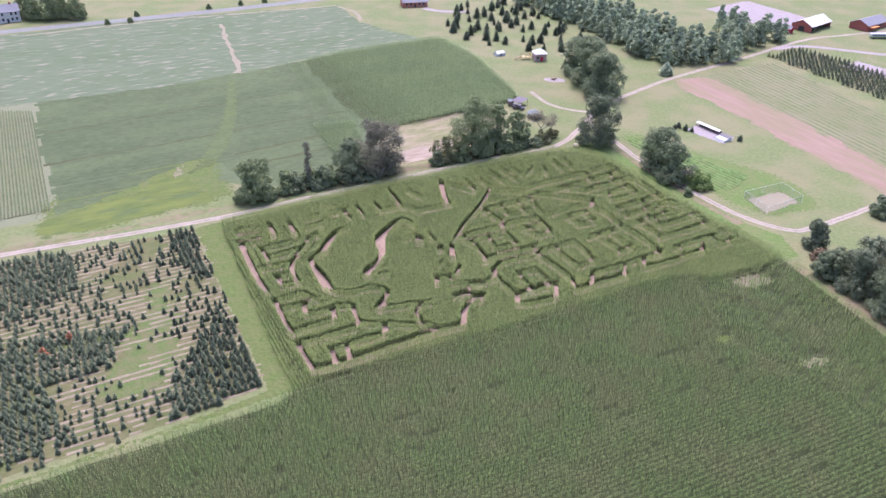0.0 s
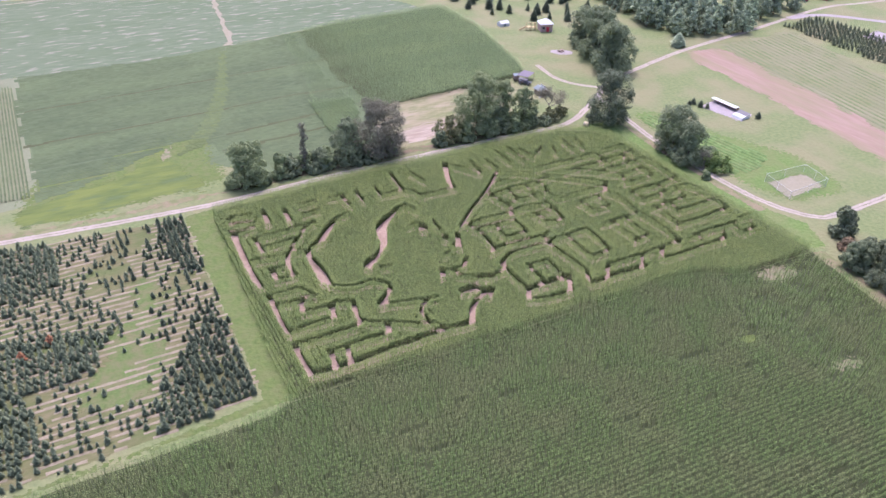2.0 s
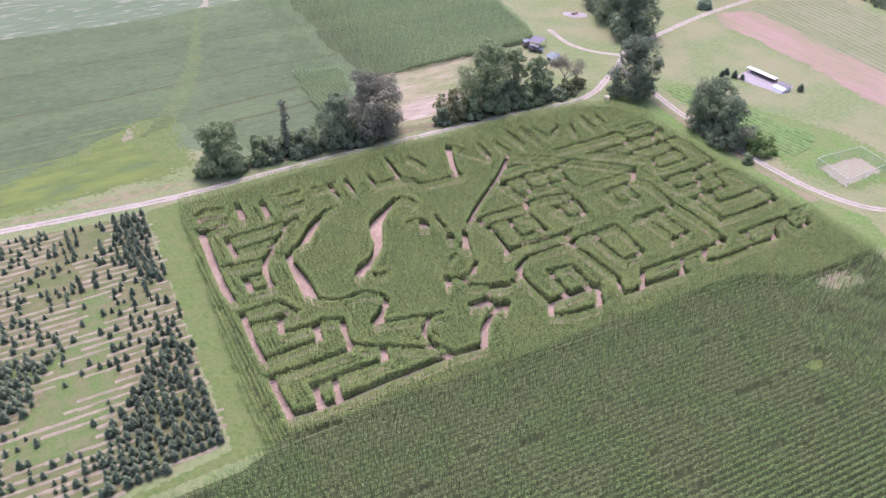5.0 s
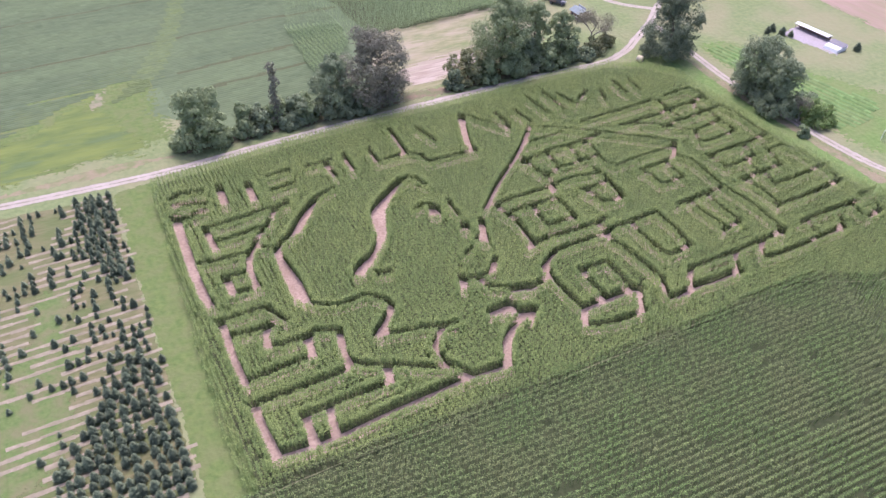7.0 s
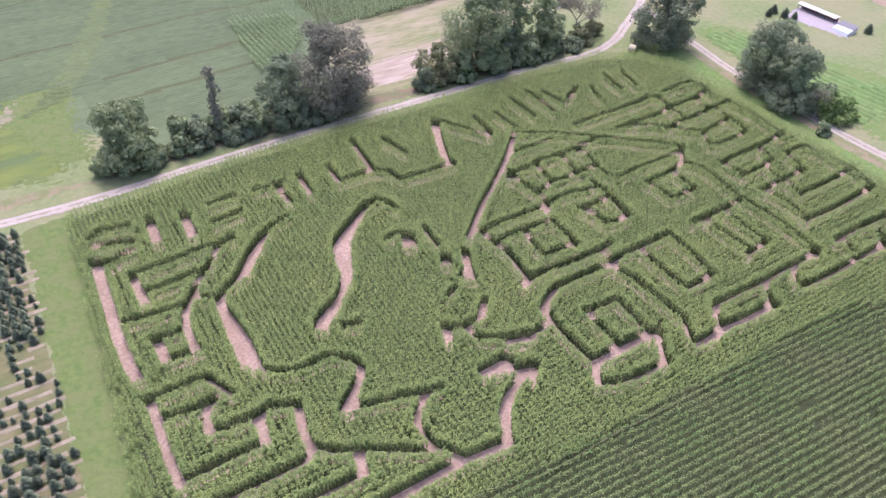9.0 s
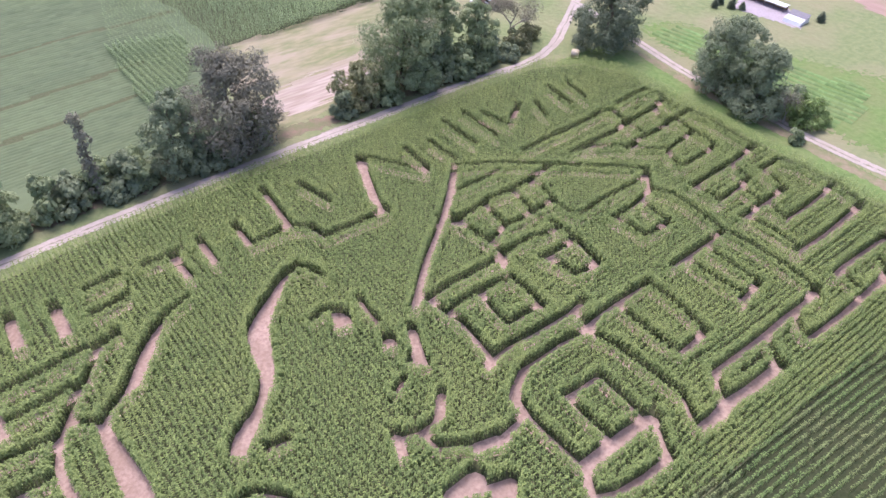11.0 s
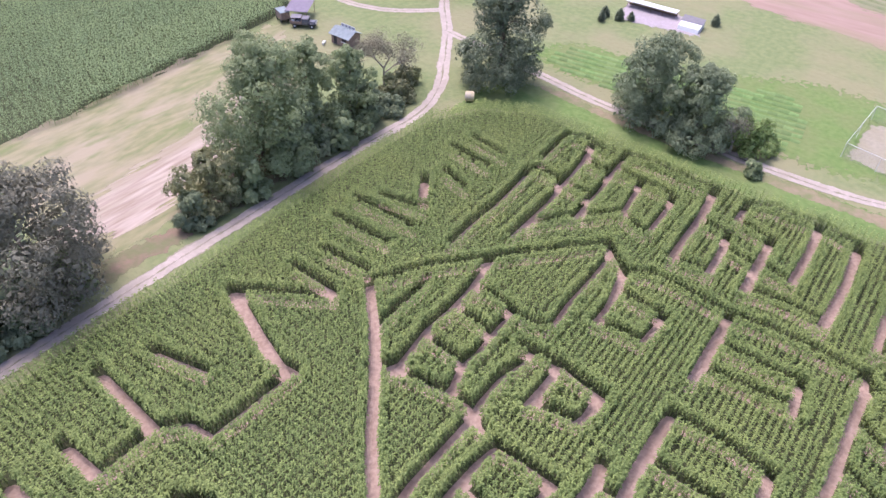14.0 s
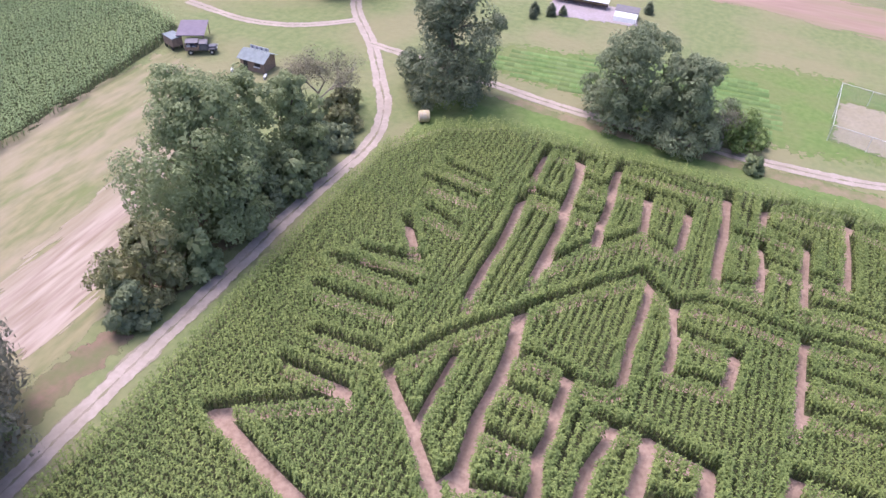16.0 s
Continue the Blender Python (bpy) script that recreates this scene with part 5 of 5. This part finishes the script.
board = part("roof_sign", box(bmesh.new(), 0.9, 0.98, -2.0, 2.0, 2.8, 3.45, 0.02), WHITE, s, "white board along the roof with four dark discs")
for k in range(4):
    part("disc", cyl(bmesh.new(), (0.86, -1.5 + k, 3.13), (0.9, -1.5 + k, 3.13), 0.24, None, 12), SHINGLE, board)
for px, py in ((-3.1, 2.6), (-2.6, -3.0)):
    b = empty("bench", 122.8 + px, 100.8 + py, 0.02, rng.uniform(0, 40), label="small white bench beside the stall", category="bench")
    part("seat", box(bmesh.new(), -0.6, 0.6, -0.18, 0.18, 0.4, 0.46, 0.01), WHITE, b)
    for e in (-0.5, 0.5):
        part("leg", box(bmesh.new(), e - 0.04, e + 0.04, -0.15, 0.15, 0, 0.4), WHITE, b)

s.scale = (0.84, 0.84, 0.9)

# old open truck
t = empty("truck", 122.7, 111.2, 0.02, -57, label="old dark open truck with a loaded bed", category="truck")
part("frame", box(bmesh.new(), -2.5, 2.3, -0.5, 0.5, 0.5, 0.72), BLUE_STEEL, t)
part("hood", box(bmesh.new(), 0.95, 2.3, -0.55, 0.55, 0.7, 1.25, 0.12), BLUE_STEEL, t)
cab = part("cab", box(bmesh.new(), -0.35, 0.95, -0.8, 0.8, 0.7, 1.75, 0.12), BLUE_STEEL, t)
part("cab_roof", box(bmesh.new(), -0.4, 0.9, -0.82, 0.82, 1.76, 1.84, 0.03), TARP, t, "faded grey cab roof")
part("windscreen", box(bmesh.new(), 0.953, 0.975, -0.65, 0.65, 1.2, 1.65), GLASS, t)
part("bed", box(bmesh.new(), -2.5, -0.4, -0.9, 0.9, 0.74, 0.86), BOARD, t)
for yb in (-0.9, 0.86):
    part("side_board", box(bmesh.new(), -2.5, -0.42, yb, yb + 0.05, 0.87, 1.3), BOARD, t)
part("tailgate", box(bmesh.new(), -2.55, -2.5, -0.9, 0.9, 0.87, 1.3), BOARD, t)
for wx in (-1.7, 1.55):
    for wy in (-0.85, 0.85):
        w = part("wheel", cyl(bmesh.new(), (wx, wy - 0.12, 0.42), (wx, wy + 0.12, 0.42), 0.42, None, 14), RUBBER, t)
        part("hub", cyl(bmesh.new(), (wx, wy - 0.14, 0.42), (wx, wy + 0.14, 0.42), 0.18, None, 10), WHITE, w)
for wy in (-0.62, 0.5):
    part("fender", box(bmesh.new(), 1.05, 2.05, wy, wy + 0.4 if wy > 0 else wy - 0.3, 0.78, 0.95, 0.06), BLUE_STEEL, t)
    part("headlight", cyl(bmesh.new(), (2.25, wy + 0.1, 1.0), (2.4, wy + 0.1, 1.0), 0.13, None, 10), WHITE, t)
for bx, by, bh in ((-2.0, -0.4, 1.5), (-1.5, 0.35, 1.65), (-0.95, -0.3, 1.4), (-1.2, -0.55, 1.3)):
    part("load", box(bmesh.new(), bx - 0.3, bx + 0.3, by - 0.25, by + 0.25, 0.88, bh, 0.06), (BLUE_STEEL, TARP, WHITE, BOARD)[int(bh * 20) % 4], t, "bundled load")
part("roof_rack", box(bmesh.new(), -2.45, -0.5, -0.85, 0.85, 1.95, 2.0), TARP, t, "pale rack over the bed")
for bx in (-2.4, -0.55):
    for by in (-0.8, 0.8):
        part("rack_post", box(bmesh.new(), bx - 0.03, bx + 0.03, by - 0.03, by + 0.03, 0.86, 1.95), BLUE_STEEL, t)

# lean-to canopy and wagon behind the truck
c = empty("canopy", 125.3, 114.8, 0.02, 30, label="open canopy with a flat lavender-grey tarp roof", category="canopy")
part("roof", box(bmesh.new(), -3, 3, -2.2, 2.2, 2.3, 2.38, 0.02), TARP_ROOF, c)
for px in (-2.85, 2.85):
    for py in (-2.05, 2.05):
        part("post", box(bmesh.new(), px - 0.06, px + 0.06, py - 0.06, py + 0.06, 0, 2.3), BOARD, c)
w = empty("wagon", 122.0, 116.2, 0.02, 70, label="dark wooden box wagon with a grey top", category="wagon")
part("box", box(bmesh.new(), -1.3, 1.3, -0.9, 0.9, 0.6, 2.0, 0.03), BOARD, w)
part("roof", box(bmesh.new(), -1.4, 1.4, -1.0, 1.0, 2.0, 2.1, 0.02), METAL_ROOF, w)
part("opening", box(bmesh.new(), -0.7, 0.7, -0.93, -0.9, 0.9, 1.8), DARK, w)
for wx in (-0.9, 0.9):
    for wy in (-0.8, 0.8):
        part("wheel", cyl(bmesh.new(), (wx, wy - 0.08, 0.35), (wx, wy + 0.08, 0.35), 0.35, None, 12), RUBBER, w)

# round bale at the maze corner
bm = cyl(bmesh.new(), (0, -0.75, 0.85), (0, 0.75, 0.85), 0.85, None, 20)
bmesh.ops.bevel(bm, geom=[e for e in bm.edges if abs(e.verts[0].co.y - e.verts[1].co.y) < 0.01], offset=0.12, segments=2, affect="EDGES")
BALE = mat("straw_bale", (0.5, 0.42, 0.26), (0.58, 0.49, 0.33), 0.3, c=(0.468, 0.39, 0.364), csize=1.2, bump=0.5)
b = empty("hay_bale", 120.2, 71.2, 0.02, 35, label="round pale straw bale at the maze corner", category="hay bale")
part("bale", bm, BALE, b)
for yb in (-0.35, 0.35):
    part("twine", cyl(bmesh.new(), (0, yb - 0.02, 0.85), (0, yb + 0.02, 0.85), 0.858, None, 20), WOOD, b)

# netted sand court
NET = bpy.data.materials.new("netting")
NET.use_nodes = True
nn, nl = NET.node_tree.nodes, NET.node_tree.links
tr, mx = nn.new("ShaderNodeBsdfTransparent"), nn.new("ShaderNodeMixShader")
nn["Principled BSDF"].inputs["Base Color"].default_value = (0.42, 0.47, 0.46, 1)
mx.inputs[0].default_value = 0.15
nl.new(tr.outputs[0], mx.inputs[1])
nl.new(nn["Principled BSDF"].outputs[0], mx.inputs[2])
nl.new(mx.outputs[0], nn["Material Output"].inputs[0])
COURT = [(143.5, 17.5), (158.5, 16.5), (157, 7.5), (141.5, 7)]
field("court_sand", COURT, 0.035, SAND, 2, 0.4, "tan sand floor of the netted court", "court", soft=2.5)
n = empty("netted_court", 150, 12, 0, label="rectangular netted enclosure on white poles over tan sand", category="court")
for (x0, y0), (x1, y1) in zip(COURT, COURT[1:] + COURT[:1]):
    for k in range(2):
        px, py = x0 + (x1 - x0) * k / 2 - 150, y0 + (y1 - y0) * k / 2 - 12
        part("pole", cyl(bmesh.new(), (px, py, 0), (px, py, 2.6), 0.035), WHITE, n)
    a, b2 = (x0 - 150, y0 - 12), (x1 - 150, y1 - 12)
    part("top_rail", cyl(bmesh.new(), (*a, 2.56), (*b2, 2.56), 0.035), WHITE, n)
    bm = bmesh.new()
    bm.faces.new([bm.verts.new(q) for q in ((*a, 0.05), (*b2, 0.05), (*b2, 2.54), (*a, 2.54))])
    part("net", bm, NET, n)

# gravel pad with a long shelter and a white slide mound
field("gravel_pad", [(165.5, 67.5), (175.5, 69), (177.5, 53), (169, 50.5)], 0.035, GRAVEL, 2, 0.8, "pale pinkish gravel pad", "pad", soft=2)
s = empty("long_shelter", 174.2, 63.2, 0.03, 4, label="long narrow shelter with a white metal roof", category="shelter")
part("roof", gable_roof(bmesh.new(), -0.8, 0.8, -5.2, 5.2, 1.25, 1.4, 0.2, 0.06, "y"), WHITE, s)
part("back_wall", box(bmesh.new(), 0.72, 0.8, -5.2, 5.2, 0, 1.23), BOARD, s)
for k in range(5):
    part("post", box(bmesh.new(), -0.78, -0.7, -5.1 + k * 2.52, -5.0 + k * 2.52, 0, 1.23), BOARD, s)
part("bench", box(bmesh.new(), 0.2, 0.7, -5, 5, 0.42, 0.48), WOOD, s)
m = empty("low_shelter", 171.8, 53.8, 0.03, 4, label="low white box shelter with a sloping lavender-grey roof", category="shelter")
bm = bmesh.new()
ring = [[bm.verts.new((x, y, z)) for x, z in ((-2.0, 0), (-1.6, 0.75), (1.9, 1.5), (2.0, 0))] for y in (-2.1, 2.1)]
for q in (ring[0], ring[1][::-1]):
    bm.faces.new(q)
for k in range(4):
    bm.faces.new((ring[0][k], ring[1][k], ring[1][(k + 1) % 4], ring[0][(k + 1) % 4]))
bmesh.ops.recalc_face_normals(bm, faces=bm.faces)
part("body", bm, WHITE, m)
bm = bmesh.new()
slab = [bm.verts.new((x, y, z)) for y in (-2.2, 2.2) for x, z in ((0.1, 1.13), (2.1, 1.56), (2.1, 1.62), (0.1, 1.19))]
bm.faces.new(slab[:4])
bm.faces.new(slab[:3:-1])
for k in range(4):
    bm.faces.new((slab[k], slab[4 + k], slab[4 + (k + 1) % 4], slab[(k + 1) % 4]))
bmesh.ops.recalc_face_normals(bm, faces=bm.faces)
part("roof", bm, TARP, m, "lavender-grey sloping roof")

# play hut, climbing frame and play pad on the lawn
h = empty("play_hut", 165.5, 160.5, 0, -18, label="pale pinkish play hut with a white pointed roof", category="hut")
part("walls", box(bmesh.new(), -2.6, 2.6, -2.6, 2.6, 0, 3.3), PINK_WALL, h)
bm = bmesh.new()
bmesh.ops.create_cone(bm, cap_ends=True, segments=4, radius1=4.3, radius2=0.15, depth=1.9, matrix=Matrix.Translation((0, 0, 4.26)) @ Matrix.Rotation(radians(45), 4, "Z"))
part("roof", bm, WHITE, h, "white four-sided tent roof")
part("door", box(bmesh.new(), -0.2, 1.1, -2.66, -2.6, 0, 2.1), RED_PAINT, h, "red door")
part("window", box(bmesh.new(), -1.9, -0.9, -2.66, -2.6, 1.3, 2.2), GLASS, h)
f = empty("climbing_frame", 160, 163.5, 0, -18, label="yellow wooden climbing frame beside the hut", category="play frame")
for px in (-2, 0, 2):
    for py in (-1, 1):
        part("post", box(bmesh.new(), px - 0.08, px + 0.08, py - 0.08, py + 0.08, 0, 3), WOOD, f)
part("deck", box(bmesh.new(), -2.1, 0.1, -1.1, 1.1, 1.4, 1.55), WOOD, f)
part("top_beam", box(bmesh.new(), -2.3, 2.3, -0.08, 0.08, 3.0, 3.16), WOOD, f)
bm = bmesh.new()
cyl(bm, (-5.2, 0, 0.25), (-2.1, 0, 1.5), 0.32, None, 4)
part("slide", bm, WOOD, f)
for py in (-1.6, 1.6):
    part("brace", cyl(bmesh.new(), (2.3, py, 0), (2.2, 0, 3.1), 0.09, None, 6), WOOD, f)
    part("bridge_rail", cyl(bmesh.new(), (0, py * 0.6, 2.4), (2, py * 0.6, 2.4), 0.06, None, 6), WOOD, f)
part("bridge", box(bmesh.new(), 0.1, 2.1, -0.9, 0.9, 1.2, 1.3), WOOD, f)
s = empty("storage_tent", 152.5, 174, 0, 0, label="small white storage tent on the lawn", category="tent")
part("cover", gable_walls(bmesh.new(), -2.2, 2.2, -1.6, 1.6, 1.3, 2.2, "x"), WHITE, s)
part("flap", box(bmesh.new(), -0.6, 0.6, -1.66, -1.61, 0, 1.3), METAL_ROOF, s)
field("play_pad", [(150.5, 136), (153, 138.5), (158, 136), (160.5, 132), (158, 129.5), (152.5, 131.5)], 0.035, GRAVEL, 1.5, 0.6, "pinkish wood-chip play pad", "pad", soft=1.5)
p = empty("picnic_table", 155.5, 134.5, 0.03, 20, label="dark picnic table on the pinkish pad", category="table")
part("tabletop", box(bmesh.new(), -1.2, 1.2, -0.45, 0.45, 0.72, 0.78), BOARD, p)
for s2 in (-0.85, 0.85):
    part("bench", box(bmesh.new(), -1.2, 1.2, s2 - 0.14, s2 + 0.14, 0.42, 0.47), BOARD, p)
for s2 in (-0.8, 0.8):
    part("leg", box(bmesh.new(), s2 - 0.06, s2 + 0.06, -0.9, 0.9, 0, 0.42), BOARD, p)
    part("upright", box(bmesh.new(), s2 - 0.05, s2 + 0.05, -0.3, 0.3, 0.42, 0.72), BOARD, p)

# barns and far houses
b = empty("barn", 328, 145, 0, 12, label="long open barn with a white metal roof and dark red end", category="barn")
part("back_wall", box(bmesh.new(), -13, 13, 6.8, 7, 0, 4), RED_WALL, b)
part("end_wall", gable_walls(bmesh.new(), -13.2, -13, -7, 7, 4, 7.4, "x"), RED_WALL, b)
part("end_wall", gable_walls(bmesh.new(), 13, 13.2, -7, 7, 4, 7.4, "x"), RED_WALL, b)
part("roof", gable_roof(bmesh.new(), -13, 13, -7, 7, 4.05, 7.5, 0.6, 0.12, "x"), WHITE, b, "white metal roof")
for k in range(7):
    part("post", box(bmesh.new(), -12.8 + k * 4.2, -12.5 + k * 4.2, -6.9, -6.6, 0, 4), BOARD, b)
part("gate", box(bmesh.new(), -13.28, -13.2, -2, 2, 0, 3.2), DARK, b)
for k in range(3):
    part("stall_wall", box(bmesh.new(), -7 + k * 7, -6.9 + k * 7, -3, 6.7, 0, 2.2), BOARD, b)
b.scale = (0.78, 0.78, 0.78)
s = empty("red_shed", 309, 143, 0, 12, label="small bright red shed beside the barn", category="shed")
part("walls", gable_walls(bmesh.new(), -1.6, 1.6, -1.5, 1.5, 2.4, 3.4, "y"), RED_PAINT, s)
part("roof", gable_roof(bmesh.new(), -1.6, 1.6, -1.5, 1.5, 2.45, 3.5, 0.25, 0.08, "y"), SHINGLE, s)
part("door", box(bmesh.new(), -0.5, 0.5, -1.56, -1.5, 0, 2), DARK, s)
b = empty("market_barn", 358, 133, 0, 8, label="low grey-roofed barn with an orange awning", category="barn")
part("walls", gable_walls(bmesh.new(), -10, 10, -5, 5, 3, 5.2, "x"), RED_WALL, b)
part("roof", gable_roof(bmesh.new(), -10, 10, -5, 5, 3.05, 5.3, 0.6, 0.1, "x"), SHINGLE, b)
part("awning", box(bmesh.new(), -9, -3, -7.5, -5.05, 2.2, 2.35), ORANGE, b, "orange awning")
for k in range(3):
    part("window", box(bmesh.new(), -1 + k * 3, 0.6 + k * 3, -5.06, -5, 1, 2.2), GLASS, b)
b = empty("bus", 343, 116, 0.03, -25, label="long pale green and white parked bus", category="bus")
part("body", box(bmesh.new(), -4.5, 4.5, -1.2, 1.2, 0.5, 2.6, 0.15), WHITE, b)
part("stripe", box(bmesh.new(), -4.53, 4.53, -1.23, 1.23, 0.7, 1.2), LEAF_PALE, b, "green stripe")
for k in range(6):
    part("window", box(bmesh.new(), -4 + k * 1.35, -3 + k * 1.35, -1.22, -1.2, 1.5, 2.2), GLASS, b)
for wx in (-3, 3):
    for wy in (-1.0, 1.0):
        part("wheel", cyl(bmesh.new(), (wx, wy - 0.2, 0.48), (wx, wy + 0.2, 0.48), 0.48, None, 12), RUBBER, b)


def house(name, x, y, turn, wall, roofing, lx, ly, eave, ridge, label):
    o = empty(name, x, y, 0, turn, label=label, category="house")
    part("walls", gable_walls(bmesh.new(), -lx, lx, -ly, ly, eave, ridge, "x"), wall, o)
    r = part("roof", gable_roof(bmesh.new(), -lx, lx, -ly, ly, eave + 0.05, ridge + 0.1, 0.5, 0.12, "x"), roofing, o)
    part("chimney", box(bmesh.new(), lx * 0.4, lx * 0.4 + 0.9, -0.45, 0.45, ridge - 0.6, ridge + 1.2), BRICK_RED, r)
    part("door", box(bmesh.new(), -0.5, 0.5, -ly - 0.06, -ly, 0, 2.1), DARK, o)
    for z in ([1.0] if eave < 4 else [1.0, 3.6]):
        for k in (-0.7, -0.35, 0.35, 0.7):
            wd = part("window", box(bmesh.new(), k * lx - 0.5, k * lx + 0.5, -ly - 0.05, -ly, z, z + 1.4), GLASS, o)
            part("sill", box(bmesh.new(), k * lx - 0.6, k * lx + 0.6, -ly - 0.12, -ly - 0.051, z - 0.1, z), WHITE, wd)
    return o


house("farmhouse", -47, 334, 5, WHITE, SHINGLE, 6, 4.5, 5.4, 8.2, "white two-storey farmhouse with a grey roof")
house("brick_house", 158, 276, -15, BRICK_RED, SHINGLE, 7, 4.5, 3.0, 5.6, "low red brick house with a grey roof")
ribbon("house_drive", [(160, 268), (166, 258), (180, 250)], 0, 4, 0.05, GRAVEL)
tagged(bpy.data.objects["house_drive"], "pale concrete drive by the brick house", "drive", kind="structure")

# shrubs along the country road
for i, (sx, sy) in enumerate([(-2, 305), (9, 304), (14, 316), (70, 317), (52, 316), (100, 318), (84, 318), (128, 319)]):
    broad_tree("roadside_shrub", sx, sy, 2.6, 3.2, LEAF, "small dark shrub beside the country road", 120 + i, 8, 0.0, 40, 0.35)
# farm stones of the far vegetable field: pale crates
ribbon("field_path", [(33, 194), (39, 206), (41, 217), (42.5, 232), (46, 256), (50, 282)], 0, 1.6, 0.04, SAND, wave=0.6)
tagged(bpy.data.objects["field_path"], "bare sandy path through the vegetable field", "path", kind="structure")
ribbon("field_margin", [(-40, 301), (29, 302), (80, 297), (118, 294)], 0, 1.3, 0.04, SAND, wave=0.6)
tagged(bpy.data.objects["field_margin"], "bare pale margin of the vegetable field", "path", kind="structure")
ribbon("field_edge_path", [(118, 292), (122, 275), (118, 258)], 0, 1.6, 0.04, SAND, wave=0.4)
tagged(bpy.data.objects["field_edge_path"], "bare pale path at the vegetable field's end", "path", kind="structure")
